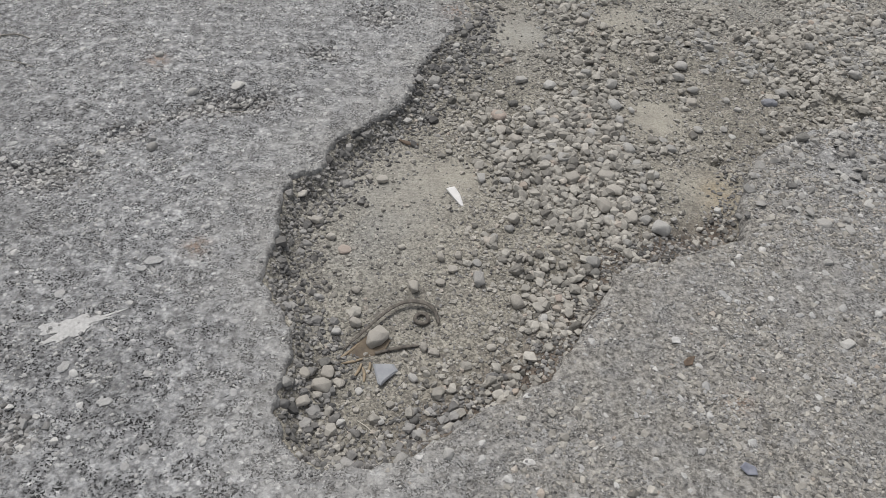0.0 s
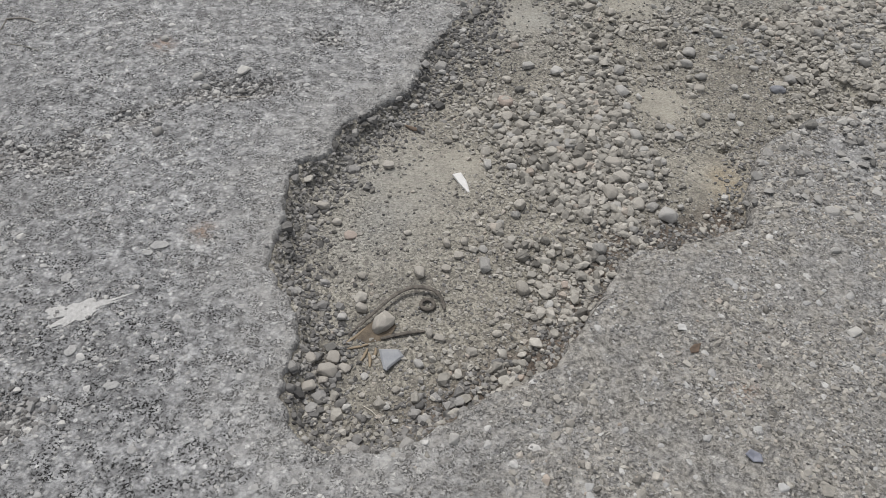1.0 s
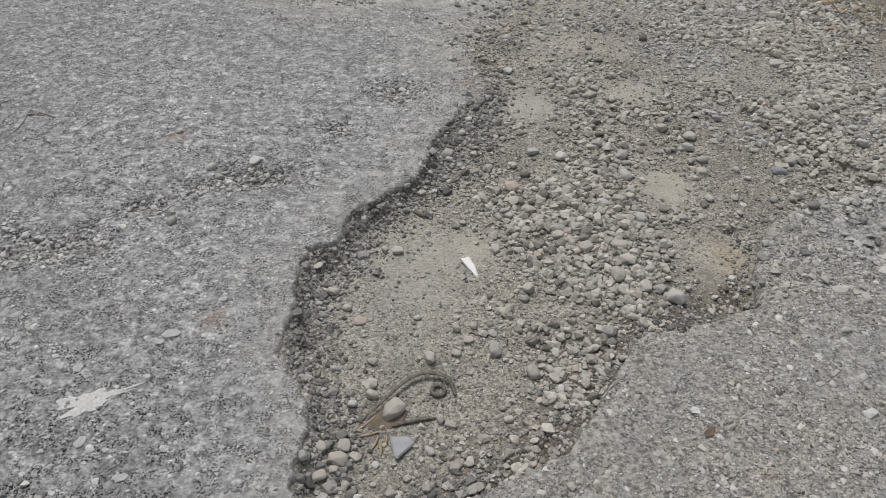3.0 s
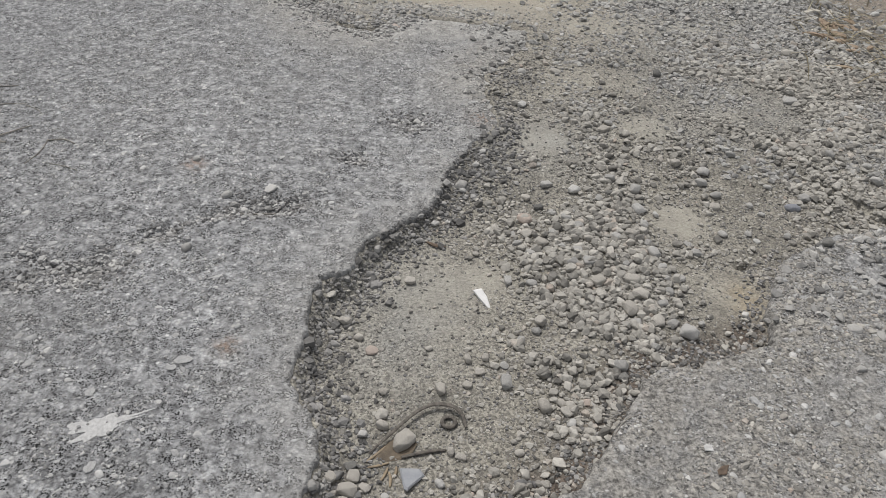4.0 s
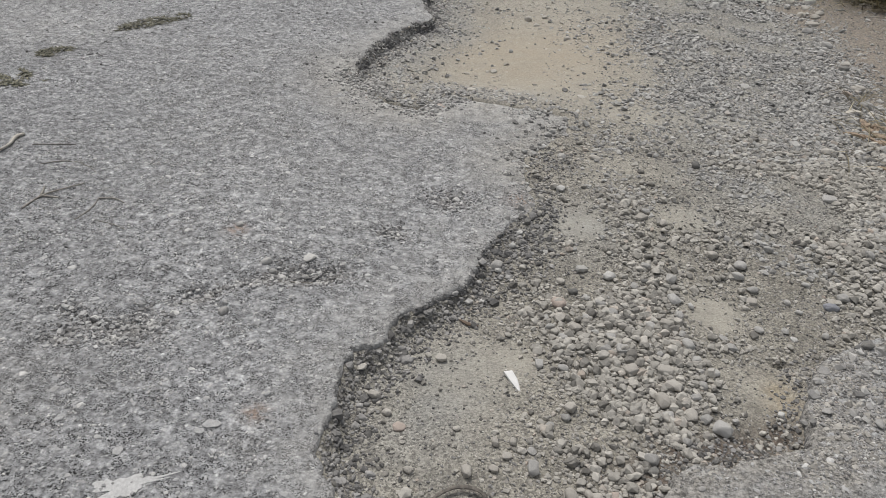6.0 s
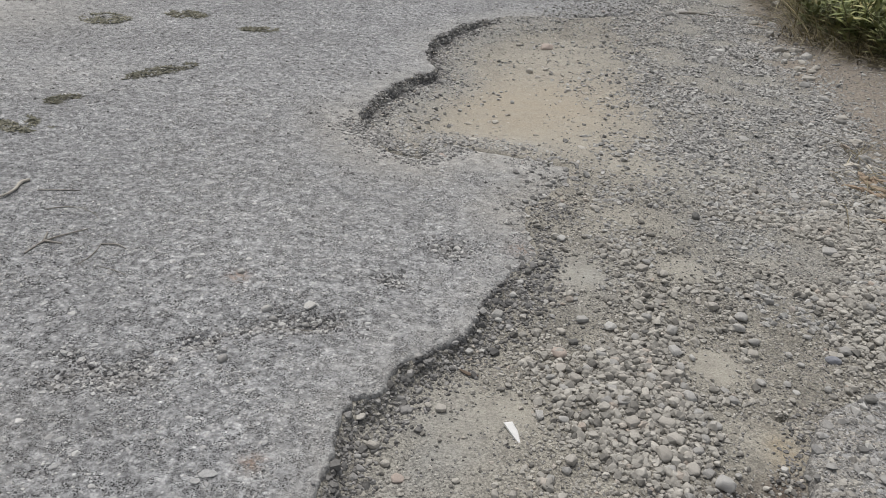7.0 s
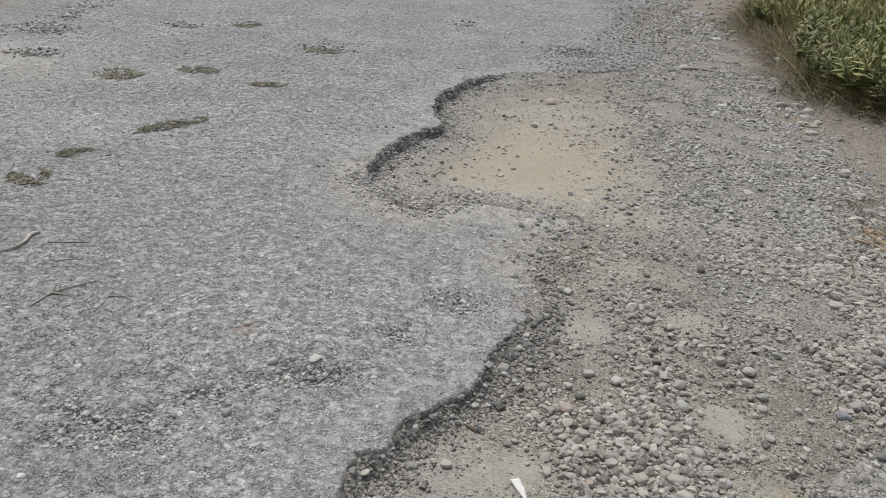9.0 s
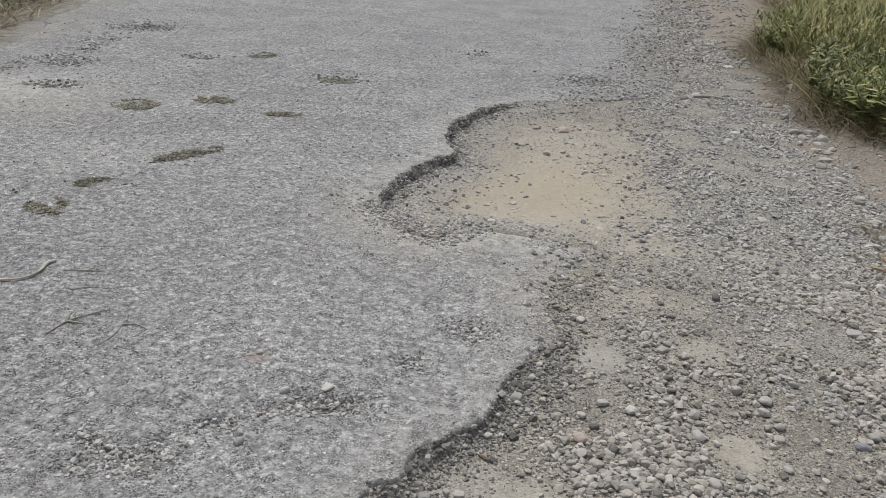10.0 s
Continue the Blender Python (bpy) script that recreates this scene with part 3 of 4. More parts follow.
def rim_density(x, y):
    s = asphalt_distance(x, y)
    west = step(0.35, 0.05, x)
    return (s < -0.006) * np.clip(step(-0.12 - 0.05 * west, -0.01, s) * (0.45 + 0.55 * west) * (1 - 0.95 * step(2.6, 2.9, y) * step(4.0, 3.8, y) * step(-0.62, -0.5, x)) * (1 - 0.45 * step(3, 4, y)) * (1 - step(-0.5, -0.2, x) * step(5, 5.6, y)) + 0.9 * blob(x, y, 0.08, 2.32, 0.1, 0.22) + 0.7 * blob(x, y, 0.17, 2.93, 0.1, 0.1) + 0.5 * blob(x, y, 0.66, 1.46, 0.14, 0.05) + 0.4 * blob(x, y, 0.4, 1.15, 0.08, 0.1), 0, 1)


def chip_density(x, y):
    s = asphalt_distance(x, y)
    return (s > 0.01) * np.clip(0.5 + 0.5 * rough(x, y, 0.12, 57, 3) + 0.3 * step(0.3, 1.0, x), 0, 1)


def crack_density(x, y):
    d = np.exp(-(line_distance(CRACK, x, y) / 0.035) ** 2) * step(-0.35, 0.2, rough(x, y, 0.15, 58, 2))
    for cx, cy, r in DIPS:
        d = d + 1.1 * blob(x, y, cx, cy, r * 0.9, r * 0.7)
    return np.clip(d, 0, 1) * (asphalt_distance(x, y) > 0.005)


def far_hole_density(x, y):
    return np.clip(0.55 + 0.5 * rough(x, y, 0.3, 61, 3) - 0.3 * blob(x, y, 0.05, 4.35, 0.35, 0.35) + 0.4 * blob(x, y, -0.45, 3.75, 0.35, 0.25), 0, 1) * (asphalt_distance(x, y) < -0.01)


def slope_density(x, y):
    s = -inside_distance(SHOULDER, x, y)
    return (s > 0.02) * step(0.42, 0.08, s) * step(0.3, -0.2, x) * np.clip(0.55 + 0.8 * rough(x, y, 0.18, 73, 2), 0, 1)


def mid_density(x, y):
    return (asphalt_distance(x, y) < -0.01) * np.clip(0.4 + 1.7 * rough(x, y, 0.3, 75, 3), 0, 1) * (1 - bare(x, y)) * step(0.2, 0.6, x) * step(2.0, 1.7, x - 0.03 * (y - 6))


def lip_density(x, y):
    return np.exp(-(line_distance([(-0.84, 3.66), (-0.72, 3.47), (-0.58, 3.36), (-0.44, 3.33), (-0.36, 3.46)], x, y) / 0.075) ** 2) * np.clip(0.6 + 0.7 * rough(x, y, 0.12, 77, 2), 0, 1)


def far_crack_density(x, y):
    return np.exp(-(line_distance([(-4.5, 5.7), (-4.35, 6.3), (-4.4, 7.1), (-4.7, 8.0)], x, y) / 0.13) ** 2) * step(-0.2, 0.4, rough(x, y, 0.2, 59, 2))


def spill_density(x, y):
    s = asphalt_distance(x, y)
    return (s > 0) * step(0.5 + 0.6 * step(6, 7.5, y), 0.0, s) ** 1.5 * step(-0.1, 0.3, x) * (0.4 + 0.4 * rough(x, y, 0.3, 63, 2)) * step(1.45, 1.75, y) * (0.3 + 0.7 * step(2.2, 2.6, y)) * (1 - 0.75 * step(5.5, 6.5, y))


def cluster_density(x, y):
    return (asphalt_distance(x, y) > 0.005) * step(-0.05, 0.5, rough(x, y, 0.085, 65, 3) + 0.25 * rough(x, y, 0.4, 66, 2))


def dusty_density(x, y):
    return (asphalt_distance(x, y) > 0.01) * step(-0.1, 0.7, x - 0.35 * (y - 0.9)) * step(-0.3, 0.4, rough(x, y, 0.15, 67, 2))


def strew(name, label, parent, count, box, density, lo, hi, level, mat, sink=0.25, power=2.5, **more):
    global rng
    rng = np.random.default_rng(sum(map(ord, name)))
    x, y = sprinkle(count, *box, density)
    ob = new(name, spread(name, level, x, y, sizes(len(x), lo, hi, power), sink, mat, **more))
    tagged(ob, label, "gravel" if not parent else "", kind="stuff")
    if parent:
        ob.parent = parent
    return ob


strew("grit", "fine grey-brown grit lying in the broken road edge", None, 17000, (-0.45, 1.9, 0.7, 3.6), grit_density, 0.003, 0.016, 1, GRAVEL, 0.3, 3.5)
strew("small_pebbles", "small grey and tan pebbles in the pothole and on the shoulder", None, 13500, (-0.4, 2.0, 0.72, 3.5), pebble_density, 0.008, 0.02, 1, GRAVEL, 0.22, 1.8)
strew("pebbles", "grey and tan pebbles heaped in the pothole and on the shoulder", None, 4600, (-0.4, 2.0, 0.72, 3.5), heap_density, 0.013, 0.036, 2, GRAVEL, 0.12, 2.0)
strew("hole_grit", "tan grit and small stones in the far pothole", None, 4800, (-0.95, 1.3, 3.4, 6.7), far_hole_density, 0.006, 0.032, 1, SANDY, 0.42, 2.5, flat=0.5)
strew("rim_gravel", "grey gravel sloping down from the far pothole rim", None, 3200, (-0.95, 0.4, 3.35, 6.5), slope_density, 0.007, 0.024, 1, COOL, 0.3, 2.2)
strew("shoulder_gravel", "coarse grey gravel along the edge of the road", None, 30000, (-0.9, 2.6, 3.2, 9.0), pebble_density, 0.007, 0.036, 1, COOL, 0.25, 2.8)
strew("shoulder_grit", "fine dark and light grit between the gravel of the shoulder", None, 14000, (0.1, 2.3, 3.2, 7.5), grit_density, 0.005, 0.016, 1, COOL, 0.25, 2.0)
strew("lip_gravel", "grey gravel spilt over the near lip of the far pothole", None, 1500, (-1.0, -0.2, 3.2, 3.9), lip_density, 0.006, 0.026, 1, COOL, 0.25, 2.2)
strew("mid_gravel", "mixed grey gravel trodden into the shoulder", None, 11000, (0.1, 2.2, 2.3, 4.6), mid_density, 0.006, 0.03, 1, COOL, 0.3, 2.2)
strew("far_gravel", "grey gravel along the far edge of the road", None, 6000, (0.2, 3.0, 9.0, 20), pebble_density, 0.018, 0.06, 1, COOL, 0.2)
strew("edge_gravel", "sparse grey gravel spilt over the asphalt edge", None, 4200, (-0.7, 2.2, 1.45, 13), spill_density, 0.008, 0.036, 1, COOL, 0.2, 2.2)
strew("bitumen_crumbs", "dark crumbs of broken asphalt under the pothole rim", None, 9500, (-0.95, 1.0, 0.7, 6.6), rim_density, 0.004, 0.017, 1, CRUMB, 0.2)
strew("aggregate", "grey stone chips bound into the asphalt", road, 20000, (-1.9, 1.7, 0.55, 3.8), chip_density, 0.004, 0.019, 1, CHIP, 0.6, 2.0, tilt=0.15)
strew("pale_aggregate", "pale flat stones worn flush with the asphalt", road, 1900, (-1.9, 1.7, 0.55, 3.8), chip_density, 0.012, 0.03, 2, PALE_CHIP, 0.42, 2.0, tilt=0.08, flat=0.5)
strew("loose_chips", "pale grey chips in the cracks and dips of the asphalt", None, 1000, (-1.3, 0.0, 0.6, 2.8), crack_density, 0.006, 0.022, 1, CHIP, 0.25, 2.0)
strew("far_aggregate", "grey stone chips standing out of the worn asphalt", road, 13000, (-5.5, 1.8, 3.4, 11), chip_density, 0.010, 0.036, 1, CHIP, 0.5, 1.8, tilt=0.15)
strew("far_grit", "loose dark crumbs in clusters on the worn asphalt", None, 3000, (-5.0, 1.5, 3.0, 10), cluster_density, 0.007, 0.018, 1, CRUMB, 0.3, 2.0)
strew("dip_gravel", "dark gravel lying in dips of the asphalt", None, 1500, (-5.2, 1.0, 5.0, 9.5), crack_density, 0.010, 0.035, 1, CRUMB, 0.3, 2.0)
strew("crack_crumbs", "dark fine crumbs in the cracks of the asphalt", None, 3400, (-1.3, 0.0, 0.6, 2.8), crack_density, 0.003, 0.012, 1, CRUMB, 0.25, 2.0)
strew("far_crack_gravel", "dark and grey gravel along a far crack of the asphalt", None, 900, (-5.0, -4.0, 5.5, 8.3), far_crack_density, 0.010, 0.04, 1, CHIP, 0.3, 2.0)
# real dark grit, strewn thicker to stand in for shade between pebbles
strew("dark_grit", "dark grit deepening the shaded gaps between the pebbles of the pothole", None, 16000, (-0.4, 1.9, 0.72, 3.4), grit_density, 0.003, 0.010, 1, CRUMB, 0.25, 2.2)
strew("rim_lumps", "dark broken asphalt lumps under the far pothole rim", None, 700, (-0.95, 0.1, 3.4, 6.4), rim_density, 0.010, 0.036, 2, CRUMB, 0.35, 2.5)
strew("far_spill", "sparse gravel spilt over the far asphalt edge", None, 2600, (0.0, 2.4, 8.0, 18), spill_density, 0.015, 0.05, 1, GRAVEL, 0.2, 2.0)
strew("near_rim_lumps", "dark broken asphalt lumps under the pothole rim", None, 300, (-0.45, 0.2, 0.72, 2.6), rim_density, 0.012, 0.034, 2, CRUMB, 0.25, 1.6)
strew("road_grit", "loose light and dark grit scattered in clusters over the asphalt", None, 18000, (-1.8, 1.6, 0.6, 4.0), cluster_density, 0.003, 0.010, 1, CHIP, 0.25, 2.0)
strew("dusty_grit", "light grit lying on the dusty asphalt", None, 9000, (-0.1, 1.7, 0.62, 2.2), dusty_density, 0.003, 0.011, 1, GRAVEL, 0.3, 1.8)
strew("dusty_crumbs", "dark crumbs lying on the dusty asphalt", None, 5000, (-0.1, 1.7, 0.62, 2.2), dusty_density, 0.003, 0.009, 1, CRUMB, 0.3, 1.8)
strew("dusty_stones", "small stones pressed into the dusty asphalt", None, 2000, (0.0, 1.7, 0.65, 2.2), dusty_density, 0.008, 0.028, 1, GRAVEL, 0.45, 2.5)


# ---- single stones ----
random.seed(5)
rng = np.random.default_rng(5)
ROCKS = [mesh_from("stone", *rock(3, f), smooth=True) for f in (0.66, 0.55, 0.62, 0.45, 0.7, 0.5, 0.4, 0.6, 0.58, 0.45, 0.52, 0.64, 0.48, 0.6)]
TONES = {
    "g": (STONE_GREY, "dusty grey stone"),
    "p": (STONE_PALE, "pale grey broken stone"),
    "t": (STONE_TAN, "beige stone"),
    "r": (STONE_RED, "reddish brown stone"),
    "b": (STONE_BLUE, "blue-grey angular stone"),
    "d": (STONE_DARK, "dark grey stone"),
}
ROCK_MESHES = {}
for tone, (mat, _) in TONES.items():
    for i, me in enumerate(ROCKS):
        ROCK_MESHES[tone, i] = me.copy()
        ROCK_MESHES[tone, i].materials.append(mat)
SINK = 0.12
# the shard, the slate and the strap keep their place clear
PLACED = [(0.085, 1.625, 0.14), (-0.053, 1.01, 0.1), (-0.09, 1.09, 0.12), (0.02, 1.19, 0.13)]


def stone(x, y, size, tone="g", where="lying loose in the pothole", group="loose stones in the pothole", shape=None, lean=8, sink=SINK):
    shape = random.randrange(len(ROCKS)) if shape is None else shape
    me = ROCK_MESHES[tone, shape]
    low = min(v.co.z for v in me.vertices)
    ob = new("stone", me)
    ob.matrix_world = pose(x, y, float(surface(x, y)[0]) - size * (low + sink), random.uniform(-lean, lean), random.uniform(-lean, lean), random.uniform(0, 360)) @ Matrix.Scale(size, 4)
    PLACED.append((x, y, size))
    return tagged(ob, TONES[tone][1] + " " + where, "stone", group)


RIM_FOOT = [(0.002, 2.17, 0.047, "g"), (0.009, 2.145, 0.025, "p"), (0.046, 2.289, 0.027, "p"), (0.068, 2.368, 0.027, "p"), (0.091, 2.437, 0.035, "d"), (0.163, 2.279, 0.022, "g"), (0.187, 2.265, 0.023, "t"), (-0.05, 2.059, 0.021, "p"), (-0.071, 1.962, 0.028, "p"), (-0.027, 1.98, 0.025, "p"), (-0.137, 1.888, 0.023, "g"), (-0.199, 1.84, 0.019, "t"), (-0.208, 1.832, 0.02, "t"), (-0.121, 1.682, 0.032, "t"), (-0.159, 1.692, 0.022, "t"), (-0.28, 1.498, 0.036, "t"), (-0.235, 1.445, 0.027, "t"), (-0.312, 1.457, 0.021, "p"), (-0.194, 1.4, 0.035, "r"), (-0.147, 1.258, 0.025, "t")]
SOUTH_END = [(-0.231, 0.996, 0.03, "t"), (-0.181, 1.008, 0.036, "t"), (-0.26, 0.95, 0.027, "g"), (-0.188, 0.972, 0.045, "t"), (-0.152, 0.984, 0.028, "t"), (-0.191, 1.036, 0.028, "d"), (-0.224, 0.926, 0.034, "t"), (-0.195, 0.949, 0.022, "t"), (-0.218, 0.963, 0.015, "t"), (-0.105, 0.966, 0.02, "p"), (-0.134, 0.881, 0.022, "p"), (-0.05, 0.89, 0.02, "p"), (-0.033, 0.932, 0.018, "t"), (0.11, 0.945, 0.017, "t"), (-0.134, 1.155, 0.032, "t"), (-0.178, 1.128, 0.026, "p"), (-0.157, 0.845, 0.012, "t"), (-0.203, 0.778, 0.016, "g"), (-0.026, 0.855, 0.015, "p"), (-0.105, 0.915, 0.014, "t"), (-0.154, 0.827, 0.014, "t")]
MIDDLE = [(-0.045, 1.418, 0.021, "t"), (0.058, 1.387, 0.029, "t"), (0.104, 1.396, 0.024, "t"), (0.091, 1.347, 0.026, "t"), (0.158, 1.318, 0.046, "g"), (-0.004, 1.275, 0.04, "t"), (0.062, 1.3, 0.025, "t"), (0.153, 1.374, 0.026, "g"), (0.252, 1.246, 0.042, "t"), (0.315, 1.252, 0.028, "t"), (0.317, 1.198, 0.025, "p"), (0.353, 1.174, 0.024, "t"), (0.264, 1.16, 0.022, "t"), (0.19, 1.101, 0.024, "t"), (0.27, 1.399, 0.032, "t"), (0.196, 1.467, 0.03, "g"), (0.238, 1.503, 0.027, "g"), (0.129, 1.501, 0.019, "t"), (0.25, 1.542, 0.04, "t"), (0.213, 1.998, 0.053, "r"), (0.118, 1.948, 0.035, "t"), (0.217, 2.117, 0.033, "t"), (0.032, 1.094, 0.024, "t"), (0.056, 1.081, 0.029, "t")]
HEAP_WEST = [(0.258, 2.063, 0.032, "d"), (0.287, 2.193, 0.045, "g"), (0.378, 2.162, 0.044, "p"), (0.344, 2.012, 0.036, "g"), (0.377, 1.969, 0.039, "g"), (0.264, 1.881, 0.037, "t"), (0.323, 1.876, 0.03, "g"), (0.299, 1.928, 0.031, "g"), (0.229, 1.834, 0.034, "g"), (0.188, 1.875, 0.03, "g"), (0.352, 1.79, 0.037, "g"), (0.372, 1.849, 0.037, "g"), (0.229, 1.698, 0.032, "g"), (0.161, 1.708, 0.036, "g"), (0.457, 2.124, 0.033, "g"), (0.503, 2.241, 0.038, "g"), (0.495, 1.923, 0.035, "g"), (0.408, 1.904, 0.035, "t"), (0.402, 1.798, 0.04, "g"), (0.422, 1.715, 0.042, "t"), (0.51, 1.796, 0.026, "g"), (0.52, 1.733, 0.049, "t"), (0.41, 1.637, 0.028, "t")]
HEAP_EAST = [(0.579, 2.074, 0.047, "p"), (0.581, 2.183, 0.045, "g"), (0.632, 2.055, 0.025, "p"), (0.588, 1.99, 0.035, "g"), (0.588, 1.904, 0.028, "g"), (0.599, 1.856, 0.044, "g"), (0.731, 1.879, 0.034, "g"), (0.622, 1.69, 0.032, "g"), (0.539, 1.675, 0.049, "t"), (0.662, 1.755, 0.034, "g"), (0.501, 1.607, 0.051, "t"), (0.576, 1.572, 0.041, "t"), (0.653, 1.534, 0.053, "p"), (0.513, 1.558, 0.031, "g"), (0.597, 1.643, 0.032, "g"), (0.615, 1.568, 0.034, "g"), (0.695, 1.578, 0.022, "g"), (0.452, 1.392, 0.041, "g"), (0.456, 1.354, 0.029, "d"), (0.405, 1.333, 0.023, "t"), (0.358, 1.269, 0.023, "r"), (0.295, 1.26, 0.025, "t"), (0.319, 1.177, 0.027, "t"), (0.348, 1.162, 0.019, "t")]
NEAR_SHOULDER = [(0.745, 2.366, 0.043, "t"), (0.766, 2.457, 0.032, "t"), (0.837, 2.333, 0.051, "g"), (0.817, 2.263, 0.042, "g"), (0.854, 2.199, 0.038, "g"), (0.921, 2.007, 0.029, "g"), (0.941, 1.974, 0.025, "p"), (0.987, 2.114, 0.026, "g"), (0.958, 2.155, 0.027, "g"), (1.113, 2.19, 0.034, "t"), (1.153, 2.211, 0.046, "g"), (1.129, 1.925, 0.039, "d"), (1.257, 1.955, 0.028, "p"), (1.417, 2.31, 0.044, "g"), (1.043, 2.004, 0.029, "g"), (0.838, 1.995, 0.033, "g"), (0.584, 2.53, 0.037, "t"), (0.529, 2.596, 0.033, "g"), (1.311, 2.472, 0.041, "g"), (0.953, 2.446, 0.036, "g"), (1.122, 2.499, 0.033, "g"), (1.044, 2.265, 0.031, "g")]
ON_ROAD = [(1.084, 1.549, 0.041, "g"), (1.146, 1.529, 0.041, "g"), (1.236, 1.636, 0.032, "p"), (1.047, 1.396, 0.027, "p"), (1.012, 1.131, 0.037, "p"), (0.004, 0.777, 0.034, "g"), (-0.124, 0.754, 0.029, "g"), (-0.103, 0.799, 0.028, "d"), (0.098, 0.787, 0.027, "p"), (0.806, 1.22, 0.022, "t"), (0.551, 1.28, 0.02, "g")]
IN_CRACK = [(-0.732, 1.968, 0.034, "p"), (-0.606, 2.02, 0.044, "p"), (-0.665, 1.915, 0.028, "p"), (-0.77, 1.69, 0.034, "g"), (-0.985, 1.585, 0.026, "g"), (-0.616, 1.906, 0.024, "g"), (-0.545, 1.918, 0.028, "p"), (-0.6, 1.945, 0.026, "g"), (-0.57, 1.955, 0.022, "g"), (-0.7, 1.93, 0.024, "g"), (-0.96, 1.61, 0.02, "p"), (-0.89, 2.16, 0.026, "p"), (-0.18, 2.53, 0.03, "p"), (-0.35, 2.24, 0.022, "p")]
ON_SHOULDER = [(1.81, 6.11, 0.115, "t"), (1.97, 5.93, 0.105, "p"), (1.84, 5.95, 0.095, "t"), (1.9, 5.78, 0.085, "t"), (1.78, 5.8, 0.08, "p"), (1.83, 5.6, 0.09, "t"), (1.95, 5.62, 0.08, "t"), (1.85, 5.39, 0.09, "t"), (1.83, 4.96, 0.085, "g"), (1.81, 4.54, 0.08, "d"), (1.8, 4.23, 0.085, "t"), (0.09, 5.73, 0.12, "r"), (0.31, 3.74, 0.068, "t"), (-0.36, 3.38, 0.055, "r"), (0.35, 3.01, 0.058, "t"), (0.21, 2.98, 0.052, "g"), (1.18, 4.12, 0.075, "g"), (1.35, 5.94, 0.1, "p"), (1.26, 5.67, 0.09, "p"), (1.27, 3.4, 0.072, "g"), (1.28, 2.88, 0.066, "g"), (1.1, 2.16, 0.06, "b"), (0.84, 2.14, 0.046, "t"), (-0.12, 5.79, 0.06, "t"), (-0.01, 5.13, 0.08, "t"), (-0.24, 3.67, 0.055, "t"), (-0.07, 3.1, 0.022, "d")]
for places, where in ((RIM_FOOT, "lying at the foot of the broken rim"), (SOUTH_END, "lying at the narrow end of the pothole"), (MIDDLE, "lying on grit in the pothole"), (HEAP_WEST, "lying on the gravel heap in the pothole"), (HEAP_EAST, "lying on the gravel heap in the pothole")):
    for x, y, size, tone in places:
        stone(x, y, size, tone, where, sink=0.06, lean=9)
for x, y, size, tone in NEAR_SHOULDER:
    stone(x, y, size, tone, "lying on the gravel shoulder", "loose stones on the shoulder", sink=0.1)
for x, y, size, tone in IN_CRACK:
    stone(x, y, size, tone, "lying in a crack of the asphalt", "loose stones on the road", sink=0.16)
stone(-0.078, 1.11, 0.058, "t", "lying on a leather scrap in the pothole", shape=0, sink=0.12)
for x, y, size, tone in ON_ROAD:
    stone(x, y, size, tone, "lying on the asphalt", "loose stones on the road", sink=0.25)
for x, y, size, tone in ON_SHOULDER:
    stone(x, y, size * 0.86, tone, "lying on the gravel shoulder", "loose stones on the shoulder", sink=0.24)
stone(1.1, 7.05, 0.13, "d", "lying flat beside a dead branch on the gravel", "loose stones on the shoulder", shape=1, sink=0.3)
stone(1.24, 7.25, 0.11, "g", "lying flat beside a dead branch on the gravel", "loose stones on the shoulder", shape=3, sink=0.25)
# stones washed up against the foot of the weeds
for _ in range(42):
    y = random.uniform(3.3, 9.5)
    x = random.gauss(1.9, 0.12) + 0.02 * (y - 6)
    size = 0.04 + 0.075 * random.random() ** 2
    if all((x - a) ** 2 + (y - b) ** 2 > (0.5 * (size + c)) ** 2 for a, b, c in PLACED):
        stone(x, y, size, random.choice("tttggrp"), "lying on brown soil beside the weeds", "loose stones along the verge", sink=0.25)
# larger pebbles of the heap and of the shoulder, told apart singly
for count, box, lo, hi in ((16, (-0.75, 0.9, 3.6, 6.2), 0.024, 0.055), (8, (0.16, 0.68, 1.72, 2.28), 0.027, 0.05), (12, (-0.3, 1.25, 0.8, 2.45), 0.02, 0.034), (24, (0.1, 1.75, 2.3, 3.7), 0.026, 0.055)):
    far = box[2] > 3
    px, py = sprinkle(count * 4, *box, far_hole_density if far else pebble_density)
    made = 0
    for x, y in zip(px, py):
        size = lo + (hi - lo) * random.random() ** 2
        if made < count and all((x - a) ** 2 + (y - b) ** 2 > (0.5 * (size + c)) ** 2 for a, b, c in PLACED):
            where = ("lying in the sandy pothole", "loose stones in the sandy pothole") if far else ("lying among the gravel", "loose stones among the gravel")
            stone(x, y, size, random.choice("tttgr" if far else "gggtttpd"), *where, sink=0.25 if far else SINK)
            made += 1


# ---- things lying about ----
def part(name, me, parent=None, label=""):
    ob = new(name, me)
    if parent:
        ob.parent = parent
    return tagged(ob, label)


